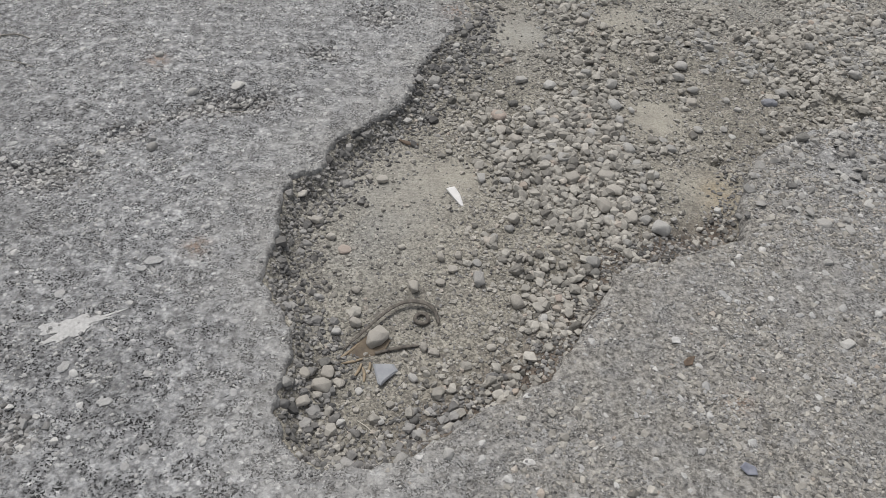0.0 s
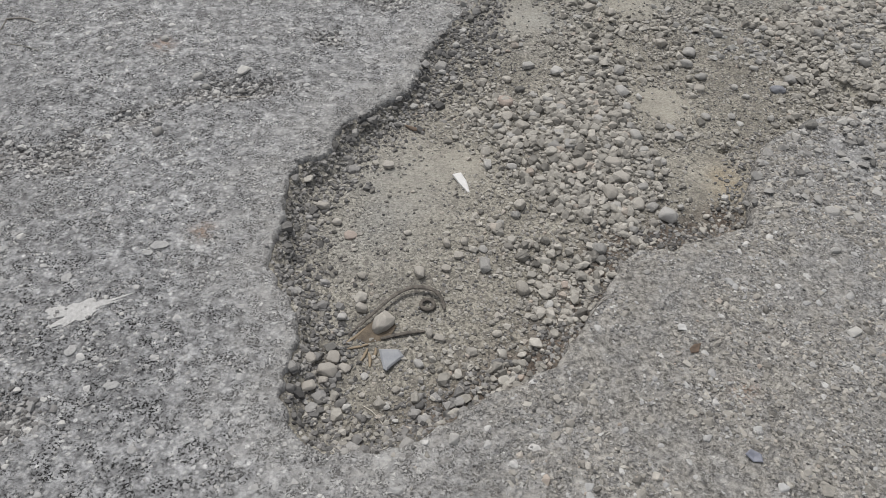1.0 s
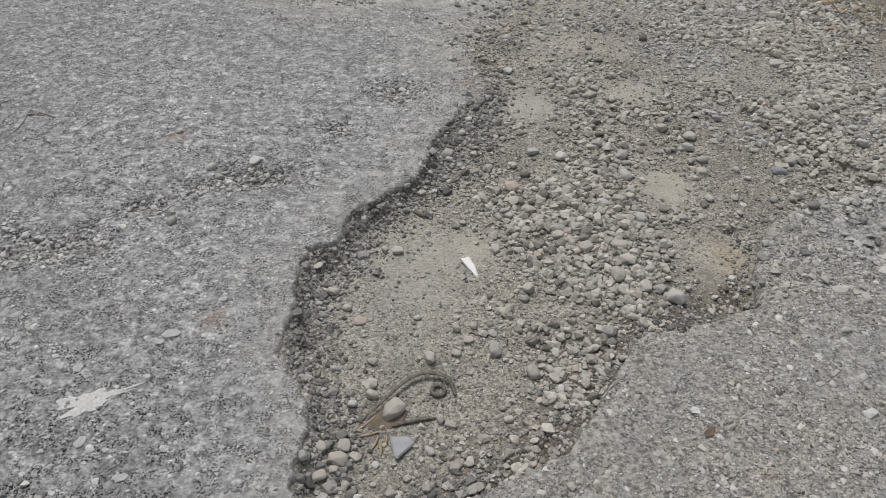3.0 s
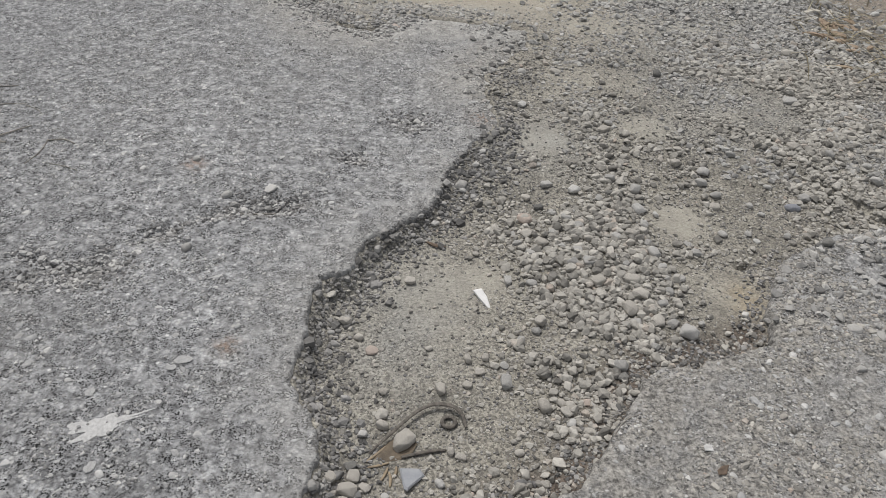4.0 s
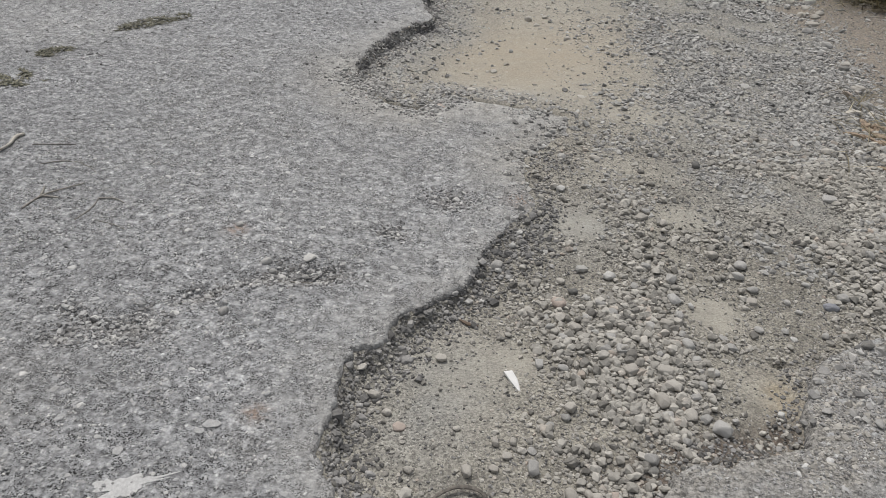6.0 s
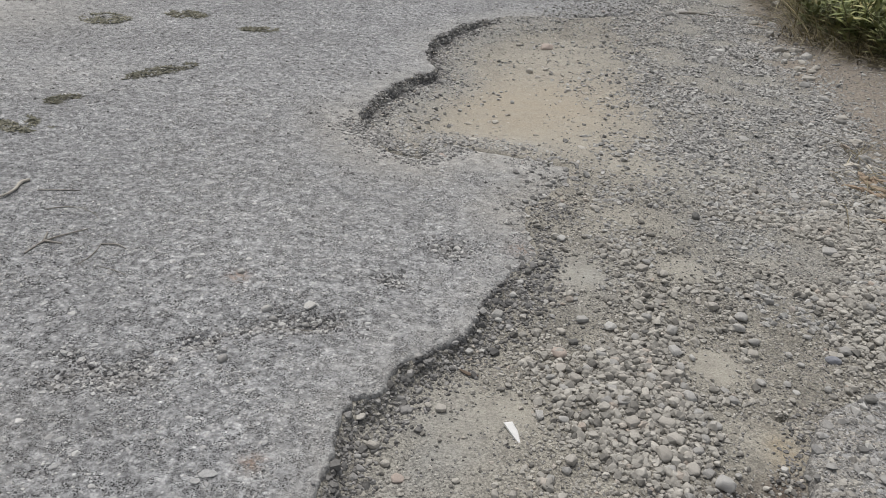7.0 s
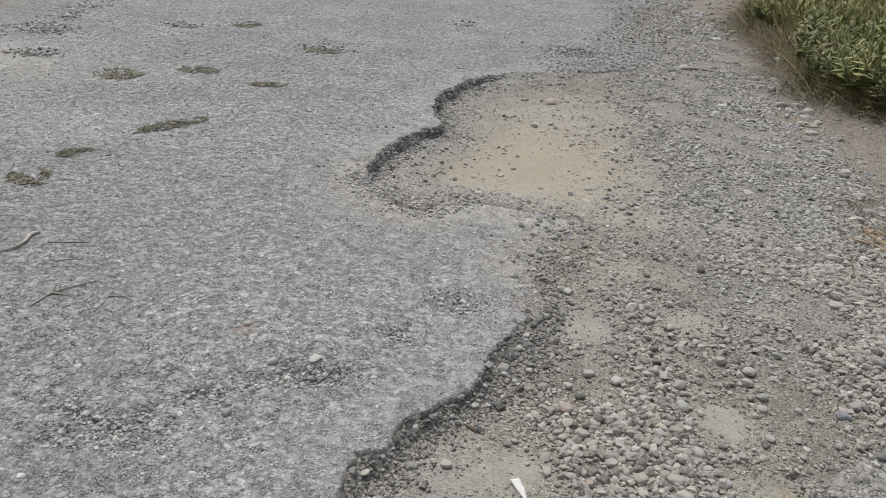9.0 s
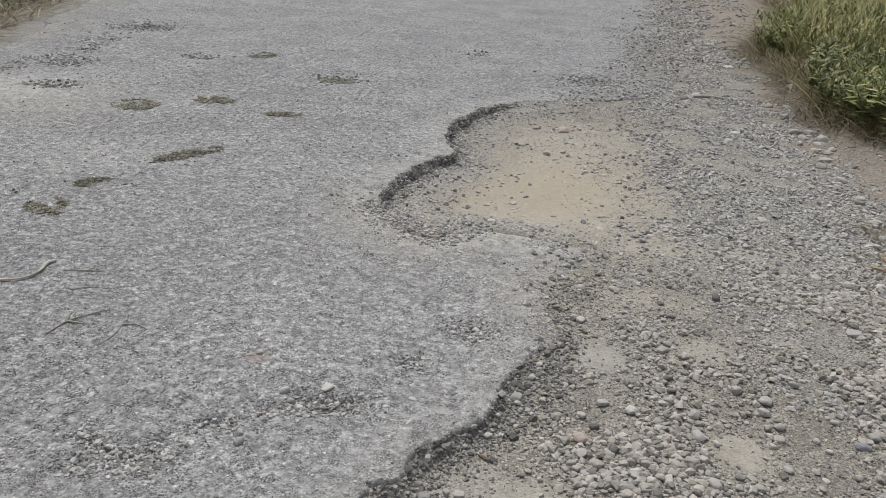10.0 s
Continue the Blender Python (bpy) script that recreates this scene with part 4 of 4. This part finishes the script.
def tube(name, points, radii, mat, sides=7, flat=1.0, jitter=0.12, rounds=2):
    """A bent, slightly uneven stick along points."""
    p = np.array(points, float)
    # round the line off
    for _ in range(rounds):
        p = np.concatenate([p[:1], np.stack([0.75 * p[:-1] + 0.25 * p[1:], 0.25 * p[:-1] + 0.75 * p[1:]], 1).reshape(-1, 3), p[-1:]])
    n = len(p)
    r = np.interp(np.linspace(0, 1, n), np.linspace(0, 1, len(radii)), radii)
    along = np.gradient(p, axis=0)
    along /= np.linalg.norm(along, axis=1)[:, None] + 1e-9
    side = np.cross(along, (0, 0, 1.0))
    side /= np.linalg.norm(side, axis=1)[:, None] + 1e-9
    up = np.cross(side, along)
    a = np.linspace(0, 2 * np.pi, sides, endpoint=False)
    wob = 1 + rng.uniform(-jitter, jitter, (n, sides))
    ring = p[:, None] + r[:, None, None] * wob[:, :, None] * (np.cos(a)[None, :, None] * side[:, None] + flat * np.sin(a)[None, :, None] * up[:, None])
    verts = np.concatenate([ring.reshape(-1, 3), p[:1], p[-1:]])
    i, j = np.meshgrid(np.arange(n - 1), np.arange(sides), indexing="ij")
    k = (j + 1) % sides
    quads = np.stack([i * sides + j, i * sides + k, (i + 1) * sides + k, (i + 1) * sides + j], -1).reshape(-1, 4)
    b = np.arange(sides)
    ends = np.concatenate([np.stack([np.full(sides, n * sides), (b + 1) % sides, b, b], 1), np.stack([np.full(sides, n * sides + 1), (n - 1) * sides + b, (n - 1) * sides + (b + 1) % sides, (n - 1) * sides + (b + 1) % sides], 1)])
    bm = bmesh.new()
    vs = [bm.verts.new(v) for v in verts]
    for q in quads:
        bm.faces.new([vs[t] for t in q])
    for q in ends:
        bm.faces.new([vs[t] for t in q[:3]])
    bmesh.ops.recalc_face_normals(bm, faces=bm.faces)
    for f in bm.faces:
        f.smooth = True
    me = bpy.data.meshes.new(name)
    bm.to_mesh(me)
    bm.free()
    me.materials.append(mat)
    return me


def lying(points, radius, lift=0.0):
    """Ground points turned into places just above the surface."""
    return [(x, y, float(surface(x, y)[0]) + radius * 0.8 + (lift if 0 < i < len(points) - 1 else 0)) for i, (x, y) in enumerate(points)]


def slab(name, outline, thickness, mat, bend=0.0, edge=0.15):
    """A flat broken piece from an outline round its middle, with bevelled, uneven edges."""
    bm = bmesh.new()
    low = [bm.verts.new((x, y, bend * (x * x + y * y))) for x, y in outline]
    mid = [bm.verts.new((x * 1.03, y * 1.03, thickness * 0.6 + bend * (x * x + y * y))) for x, y in outline]
    top = [bm.verts.new((x * (1 - edge), y * (1 - edge), thickness * random.uniform(0.9, 1.1) + bend * (x * x + y * y))) for x, y in outline]
    centre = bm.verts.new((0, 0, thickness))
    n = len(outline)
    for i in range(n):
        k = (i + 1) % n
        bm.faces.new((low[i], low[k], mid[k], mid[i]))
        bm.faces.new((mid[i], mid[k], top[k], top[i]))
        bm.faces.new((top[i], top[k], centre))
    bm.faces.new(low[::-1])
    bmesh.ops.recalc_face_normals(bm, faces=bm.faces)
    me = bpy.data.meshes.new(name)
    bm.to_mesh(me)
    bm.free()
    me.materials.append(mat)
    return me


def put(ob, x, y, lift=0.0, rx=0, ry=0, rz=0):
    ob.matrix_world = pose(x, y, float(surface(x, y)[0]) + lift, rx, ry, rz)
    return ob


# curled strap end with its ring, half buried beside a brown scrap
strap = tagged(new("strap", tube("strap", lying([(-0.155, 1.075), (-0.11, 1.125), (-0.06, 1.195), (-0.02, 1.222), (0.02, 1.222), (0.05, 1.205), (0.065, 1.165)], 0.006, 0.012), [0.002, 0.004, 0.005, 0.006, 0.006, 0.005, 0.003], STRAP, 8, 0.45)), "old cracked dark brown strap curled in the dirt", "strap")
circle = [(0.022 + 0.016 * math.cos(a), 1.178 + 0.016 * math.sin(a)) for a in np.linspace(0, 2 * math.pi, 14)]
part("ring", tube("ring", lying(circle, 0.005, 0.002), [0.005, 0.005], STRAP, 8, 0.7), strap, "dull dark ring at the strap's end")
part("tail", tube("tail", lying([(-0.08, 1.07), (-0.02, 1.09), (0.02, 1.1)], 0.004, 0.004), [0.004, 0.005, 0.003], STRAP, 7, 0.6), strap)
scrap = tagged(new("leather_scrap", slab("leather_scrap", [(-0.055, -0.015), (-0.02, -0.03), (0.03, -0.022), (0.05, 0.01), (0.025, 0.04), (0.0, 0.032), (-0.03, 0.012)], 0.003, BROWN, 0.8)), "rotten brown leather scrap half buried in dirt", "scrap")
put(scrap, -0.095, 1.09, -0.001, 4, -3, 10)
for x, y, turn, length in ((-0.13, 1.045, 20, 0.05), (-0.115, 1.02, 70, 0.045), (-0.1, 1.01, 100, 0.04), (-0.14, 1.075, 50, 0.06), (-0.09, 1.03, 85, 0.03)):
    ux, uy = math.cos(radians(turn)) * length / 2, math.sin(radians(turn)) * length / 2
    tagged(new("wood_splinter", tube("wood_splinter", lying([(x - ux, y - uy), (x + 0.003, y), (x + ux, y + uy)], 0.003), [0.002, 0.004, 0.002], plain_material("splinter", (0.24, 0.19, 0.13), (0.36, 0.29, 0.2), 50), 6, 0.6)), "short yellow-brown wood splinter in the dirt", "splinter", "wood splinters")
shard = tagged(new("ceramic_shard", slab("ceramic_shard", [(-0.02, 0.032), (0.005, 0.04), (0.018, 0.01), (0.026, -0.04), (0.018, -0.037), (-0.004, 0.0)], 0.006, CERAMIC)), "white pointed ceramic shard on sandy dirt", "shard")
put(shard, 0.085, 1.625, 0.002, 6, 5, 8)
slate = tagged(new("slate_piece", slab("slate_piece", [(-0.027, 0.024), (0.018, 0.03), (0.03, 0.012), (0.006, -0.018), (-0.004, -0.034), (-0.012, -0.03)], 0.009, SLATE)), "flat blue-grey triangular slate piece in the pothole", "slate")
put(slate, -0.053, 1.01, 0.004, -6, 5, 0)
curl = tagged(new("bark_curl", tube("bark_curl", lying([(-0.09, 1.875), (-0.06, 1.855), (-0.03, 1.852)], 0.006), [0.002, 0.009, 0.003], DEAD_LEAF, 8, 0.5)), "curled grey-brown bark sliver in the pothole", "bark")

# dried cement splash on the asphalt
edge_pts = []
wobble = np.convolve(rng.uniform(-1, 1, 68), (0.3, 0.4, 0.3), "same")[2:66]
for i in range(64):
    a = 2 * math.pi * i / 64
    r = 1 + 0.14 * math.sin(3 * a + 1) + 0.1 * math.sin(5 * a + 2) + 0.12 * math.sin(11 * a) + 0.4 * wobble[i]
    edge_pts.append((0.076 * r * math.cos(a), 0.026 * r * math.sin(a) * (1 - 0.55 * math.cos(a))))
put(tagged(new("cement_splash", slab("cement_splash", edge_pts, 0.0014, SPLASH, 0, 0.1)), "pale dried cement splash on grey asphalt", "cement splash"), -0.75, 1.05, 0.0005, 0, 0, 30)
for x, y, r in ((-0.64, 1.262, 0.022), (-0.735, 0.94, 0.016), (-0.62, 0.86, 0.015), (-0.82, 1.14, 0.016), (-0.66, 1.235, 0.014)):
    blot = [(r * random.uniform(0.7, 1.2) * math.cos(a), 0.7 * r * random.uniform(0.7, 1.2) * math.sin(a)) for a in np.linspace(0, 2 * math.pi, 13)[:-1]]
    put(tagged(new("cement_spot", slab("cement_spot", blot, 0.002, SPOT, 0, 0.1)), "small pale cement spot on grey asphalt", "cement spot", "cement spots"), x, y, 0.001, 0, 0, random.uniform(0, 90))

# litter, and two small flat stones
v, f = BALLS[2]
crumple = v * (1 + rng.uniform(-0.3, 0.3, len(v)))[:, None] * (0.16, 0.11, 0.08)
put(tagged(new("plastic_bag", mesh_from("plastic_bag", crumple, f, PAPER, False)), "crumpled white plastic bag in the verge", "plastic bag"), 3.75, 15.6, 0.06)
# stands for a small pale stone; the thin torn outline is made up
put(tagged(new("pale_flake", slab("pale_flake", [(-0.01, -0.007), (0.01, -0.009), (0.011, 0.007), (0.0, 0.01), (-0.009, 0.005)], 0.002, PALE_FLAKE, 12)), "small flat pale stone on the asphalt", "paper"), 0.608, 1.111, 0.001, 3, 8, 10)
# a bluish stone lump, made here as a thin bent flake
put(tagged(new("bluish_flake", slab("bluish_flake", [(-0.018, -0.004), (0.0, -0.013), (0.018, -0.006), (0.012, 0.01), (-0.01, 0.012)], 0.003, BLUISH_FLAKE, 8)), "small flat blue-grey stone on the asphalt", "plastic scrap"), 0.702, 0.79, 0.001, 4, 3, -20)
put(tagged(new("dead_leaf", slab("dead_leaf", [(-0.018, -0.006), (0.0, -0.01), (0.018, 0.004), (0.004, 0.01), (-0.012, 0.006)], 0.002, DEAD_LEAF, 14)), "dark brown dead leaf on the asphalt", "leaf"), 0.63, 1.052, 0.001, 3, -6, 30)


# twigs
def twig(points, radii, mat, label, branches=()):
    radii = [0.5 * r for r in radii]
    ob = tagged(new("twig", tube("twig", lying(points, max(radii), 0.002), radii, mat)), label, "twig", "twigs on the ground")
    for pts, rr in branches:
        part("branch", tube("branch", lying(pts, max(rr), 0.004), rr, mat, 6), ob)
    return ob


twig([(-2.15, 2.36), (-2.05, 2.41), (-1.975, 2.44), (-1.95, 2.52), (-1.975, 2.59), (-1.955, 2.625)], [0.007, 0.01, 0.009, 0.011, 0.015, 0.009], TWIG_PALE, "thick bent bleached twig lying on the asphalt")
twig([(-1.88, 2.555), (-1.8, 2.575), (-1.72, 2.595)], [0.004, 0.0045, 0.003], TWIG, "straight thin dark twig lying on the asphalt")
twig([(-1.645, 2.1), (-1.63, 2.19), (-1.58, 2.25), (-1.53, 2.31)], [0.007, 0.006, 0.005, 0.003], TWIG, "forked grey-brown twig lying on the asphalt", [([(-1.63, 2.19), (-1.56, 2.19)], [0.005, 0.003]), ([(-1.63, 2.19), (-1.65, 2.25)], [0.004, 0.003])])
twig([(-1.44, 2.07), (-1.42, 2.14), (-1.43, 2.22)], [0.002, 0.004, 0.003], TWIG, "thin bent twig lying on the asphalt", [([(-1.43, 2.22), (-1.37, 2.23), (-1.33, 2.21)], [0.003, 0.002])])
twig([(-1.36, 2.08), (-1.3, 2.07), (-1.25, 2.05)], [0.003, 0.003, 0.002], TWIG, "thin dark twig lying on the asphalt")
twig([(-1.76, 2.41), (-1.7, 2.45), (-1.62, 2.46)], [0.003, 0.004, 0.002], TWIG, "thin dark twig lying on the asphalt")
twig([(-1.62, 2.45), (-1.57, 2.43), (-1.53, 2.39)], [0.003, 0.003, 0.002], TWIG, "thin dark twig lying on the asphalt")
twig([(-0.72, 1.875), (-0.64, 1.905), (-0.55, 1.93)], [0.004, 0.005, 0.003], TWIG, "thin dark twig lying in a road crack")
twig([(0.33, 1.245), (0.4, 1.225), (0.47, 1.225)], [0.002, 0.003, 0.002], TWIG, "thin brown twig in the pothole")
twig([(0.4, 1.13), (0.43, 1.18), (0.47, 1.2)], [0.002, 0.003, 0.002], TWIG, "thin brown twig in the pothole")
twig([(-0.1, 0.89), (-0.07, 0.87), (-0.04, 0.83)], [0.002, 0.003, 0.002], TWIG_PALE, "pale thin twig in the pothole")
twig([(1.72, 3.62), (1.76, 3.52), (1.79, 3.38)], [0.004, 0.005, 0.003], TWIG_PALE, "pale dry stalk lying on the verge")
twig([(1.85, 3.75), (1.82, 3.58), (1.86, 3.42)], [0.006, 0.008, 0.005], TWIG_PALE, "pale dry stalk lying on the verge")
twig([(1.15, 4.6), (1.2, 4.42), (1.26, 4.3)], [0.003, 0.004, 0.003], TWIG_PALE, "pale dry stalk lying on the gravel")
twig([(1.2, 7.12), (1.36, 7.16), (1.5, 7.1)], [0.02, 0.026, 0.014], TWIG, "short thick dead branch lying on the gravel")
twig([(2.2, 5.5), (2.4, 5.45), (2.65, 5.5)], [0.004, 0.005, 0.003], TWIG_PALE, "pale dry stalk lying on the verge")


# bark and wood bits on the soil beside the gravel
for _ in range(24):
    x, y = random.gauss(1.7, 0.08), random.gauss(3.62, 0.2)
    a, b = random.uniform(0.03, 0.065), random.uniform(0.008, 0.02)
    shape = [(a * math.cos(t) * random.uniform(0.75, 1.1), b * math.sin(t) * random.uniform(0.7, 1.2)) for t in np.linspace(0, 2 * math.pi, 10)[:-1]]
    put(tagged(new("bark_piece", slab("bark_piece", shape, random.uniform(0.008, 0.018), random.choice((TWIG_PALE, BARK, BARK)), -3)), "dry tan bark piece lying on brown soil", "bark", "bark pieces on the verge"), x, y, 0.002, random.uniform(-8, 8), random.uniform(-6, 6), random.uniform(0, 180))


# ---- plants ----
random.seed(11)
rng = np.random.default_rng(11)
def blades(places, heights, width, lean, bend, mat, name):
    """One mesh of many bent grass blades, each folded along its middle."""
    n = len(places)
    yaw = rng.uniform(0, 2 * np.pi, n)
    tip = rng.uniform(0.3, 1.0, n) * lean
    t = np.linspace(0, 1, 4)
    out = np.stack([np.cos(yaw), np.sin(yaw)], 1)
    reach = (heights * tip)[:, None] * (t + bend * t ** 2)[None]
    rise = heights[:, None] * (t - 0.35 * tip[:, None] * t ** 2)
    mid = np.stack([places[:, 0, None] + out[:, 0, None] * reach, places[:, 1, None] + out[:, 1, None] * reach, places[:, 2, None] + rise], -1)
    w = (width * rng.uniform(0.6, 1.3, n))[:, None] * (1 - t ** 1.5 * 0.92)[None]
    side = np.stack([-out[:, 1], out[:, 0], np.zeros(n)], 1)[:, None, :] * w[:, :, None]
    fold = np.array([0, 0, 1.0])[None, None] * w[:, :, None] * 0.35
    verts = np.stack([mid - side + fold, mid, mid + side + fold], 2).reshape(-1, 3)
    base = (np.arange(n) * 12)[:, None, None]
    k = np.arange(3)[:, None] * 3
    q = np.concatenate([k + np.array([0, 1, 4, 3]), k + np.array([1, 2, 5, 4])])
    return mesh_from(name, verts, (q[None] + base).reshape(-1, 4), mat, True)


def leaf_cloud(stems, per_stem, length, mat, name):
    """Long narrow folded leaves spiralling up bent stems."""
    verts, faces = [], []
    shape = [(0, 0.03), (0.5, 0.14), (1.0, 0.0)]
    for line in stems:
        p = np.array(line)
        for k in range(per_stem):
            t = 0.12 + 0.88 * (k + random.random()) / per_stem
            i = min(int(t * (len(p) - 1)), len(p) - 2)
            at = p[i] + (p[i + 1] - p[i]) * (t * (len(p) - 1) - i)
            yaw, rise = 2.4 * k + random.uniform(-0.5, 0.5), random.uniform(0.15, 1.0) + 0.4 * (t > 0.85)
            size = length * random.uniform(0.6, 1.15) * (1.1 - 0.45 * t)
            f = np.array((math.cos(yaw) * math.cos(rise), math.sin(yaw) * math.cos(rise), math.sin(rise)))
            s = np.array((-math.sin(yaw), math.cos(yaw), 0))
            u = np.cross(f, s)
            b = len(verts)
            for d, w in shape:
                c = at + f * d * size - np.array((0, 0, 0.22 * size * d * d))
                verts += [c - s * w * size - u * 0.3 * w * size, c, c + s * w * size - u * 0.3 * w * size]
            for q in range(2):
                faces += [(b + 3 * q, b + 3 * q + 1, b + 3 * q + 4, b + 3 * q + 3), (b + 3 * q + 1, b + 3 * q + 2, b + 3 * q + 5, b + 3 * q + 4)]
    return mesh_from(name, np.array(verts), np.array(faces), mat, True)


def weed(height, stems, per_stem, length):
    """A leafy weed: bent stems under a crown of narrow leaves."""
    lines = []
    for k in range(stems):
        a, out = 2 * math.pi * k / stems + random.uniform(-0.4, 0.4), random.uniform(0.15, 0.6)
        h = height * random.uniform(0.65, 1.1)
        lines.append([(0.02 * math.cos(a) + out * h * t ** 1.4 * math.cos(a), 0.02 * math.sin(a) + out * h * t ** 1.4 * math.sin(a), h * t - 0.15 * h * out * t * t - 0.02) for t in np.linspace(0, 1, 6)])
    root = tagged(new("weed_plant"), "leafy green roadside weed with narrow pointed leaves", "plant", "weeds along the road edge")
    for line in lines:
        part("stem", tube("stem", line, [0.004, 0.003, 0.0015], STALK, 4, rounds=0), root)
    part("leaves", leaf_cloud(lines, per_stem, length, LEAF, "leaves"), root, "narrow pointed green leaves")
    return root


def verge_edge(y):
    """Where the weeds of the right-hand verge begin."""
    return np.interp(y, [5.2, 5.8, 6.1, 6.5, 7.1, 8.0, 9.6, 10.5, 11.5, 14, 20], [2.8, 2.42, 2.3, 2.18, 2.16, 2.28, 2.25, 2.45, 2.95, 3.5, 4.2]) + 0.16 * rough(y, np.asarray(y) * 0 + 3.1, 0.5, 81, 3)


kinds = [weed(random.uniform(0.3, 0.46), random.randint(8, 11), 26, 0.14) for _ in range(6)]
spots = []
for _ in range(3000):
    y = 5.35 + 8 * random.random() ** 1.6
    x = float(verge_edge(y)) + random.uniform(0.05, 2.4) ** 1.2
    if len(spots) < 125 and all((x - a) ** 2 + (y - b) ** 2 > 0.19 ** 2 for a, b in spots) and random.random() < 1.25 - 0.07 * y:
        spots.append((x, y))
for i, (x, y) in enumerate(spots):
    m = pose(x, y, float(surface(x, y)[0]) + 0.01, random.uniform(-8, 8), random.uniform(-8, 8), random.uniform(0, 360)) @ Matrix.Scale(random.uniform(0.75, 1.15), 4)
    if i < len(kinds):
        kinds[i].matrix_world = m
    else:
        copy_thing(kinds[i % len(kinds)], m)


def on_surface(x, y, sink=0.01):
    return np.stack([x, y, surface(x, y) - sink], 1)


n = 9000
gy = 8.8 + 12 * rng.uniform(0, 1, n) ** 1.3
gx = verge_edge(gy) + 0.2 + 4.5 * rng.uniform(0, 1, n) ** 1.3
tagged(new("grass", blades(on_surface(gx, gy), rng.uniform(0.25, 0.72, n), 0.0048, 0.7, 0.8, GRASS, "grass")), "tall half-dry yellow-green grass on the verge", "grass", kind="stuff")
n = 4200
gy = rng.uniform(4.6, 16, n)
gx = verge_edge(gy) - 0.22 + 0.6 * rng.uniform(0, 1, n)
tagged(new("dry_grass", blades(on_surface(gx, gy, 0.0), rng.uniform(0.06, 0.24, n), 0.0035, 2.6, 0.6, STRAW, "dry_grass")), "flattened dry straw-coloured grass along the gravel", "grass", kind="stuff")
n = 2600
gy = rng.uniform(5.2, 15, n)
gx = verge_edge(gy) - 0.14 + 0.5 * rng.uniform(0, 1, n)
tagged(new("dead_stalks", blades(on_surface(gx, gy, 0.0), rng.uniform(0.07, 0.24, n), 0.0035, 1.5, 0.7, STRAW, "dead_stalks")), "brown dead stalks leaning out of the weeds", "dead stalks", kind="stuff")
n = 2600
gy = 5.6 + 10 * rng.uniform(0, 1, n) ** 1.3
gx = verge_edge(gy) - 0.05 + (0.25 + 0.05 * gy) * rng.uniform(0, 1, n) ** 1.2
tagged(new("edge_weeds", blades(on_surface(gx, gy), rng.uniform(0.12, 0.36, n), 0.0055, 1.1, 0.8, EDGE_WEED, "edge_weeds")), "tangled olive-brown half-dry weeds beside the gravel", "weeds", kind="stuff")
n = 4200
gy = rng.uniform(5.5, 17, n)
gx = -5.6 - 0.36 * (gy - 6.7) - 2.5 * rng.uniform(0, 1, n) ** 1.4
tagged(new("left_grass", blades(on_surface(gx, gy), rng.uniform(0.15, 0.5, n), 0.0045, 0.8, 0.8, OLIVE, "grass")), "half-dry grass at the opposite road edge", "grass", kind="stuff")
n = 100
tagged(new("straw", blades(on_surface(rng.normal(1.74, 0.12, n), rng.normal(3.65, 0.35, n), 0.0), rng.uniform(0.05, 0.16, n), 0.003, 3.2, 0.3, STRAW, "straw")), "loose dry straw on the brown soil", "straw", kind="stuff")
n = 1300
gy = rng.uniform(5.5, 12, n)
gx = -5.3 - 0.36 * (gy - 6.7) - 0.7 * rng.uniform(0, 1, n)
tagged(new("left_straw", blades(on_surface(gx, gy, 0.0), rng.uniform(0.08, 0.32, n), 0.005, 2.8, 0.6, STRAW, "straw")), "flattened dry straw at the opposite road edge", "grass", kind="stuff")

# low weeds that grow in dips of the asphalt
for x, y, rx, ry, lie in ((-2.33, 3.17, 0.14, 0.1, 0), (-2.33, 3.53, 0.1, 0.07, 0.4), (-2.10, 4.13, 0.25, 0.065, 1.01), (-2.95, 5.08, 0.17, 0.16, 0), (-2.5, 5.4, 0.15, 0.12, 0), (-1.9, 5.2, 0.14, 0.06, 0.3), (-1.87, 6.45, 0.17, 0.12, 0), (-2.82, 7.2, 0.12, 0.16, 0), (-3.9, 5.4, 0.13, 0.1, 0)):
    n = int(5000 * (rx * ry) ** 0.5 * 0.9)
    a, r = rng.uniform(0, 2 * np.pi, n), np.sqrt(rng.uniform(0, 1, n))
    u, v = rx * r * np.cos(a), ry * r * np.sin(a)
    px, py = x + u * math.cos(lie) - v * math.sin(lie), y + u * math.sin(lie) + v * math.cos(lie)
    keep = rough(px, py, 0.07, 71, 2) > -0.25
    px, py = px[keep], py[keep]
    tagged(new("moss_patch", blades(on_surface(px, py, 0.002), rng.uniform(0.006, 0.017, len(px)), 0.006, 2.4, 0.4, MOSS, "moss_patch")), "low dull green weed patch in an asphalt dip", "weed patch", "weed patches in the asphalt", kind="stuff")
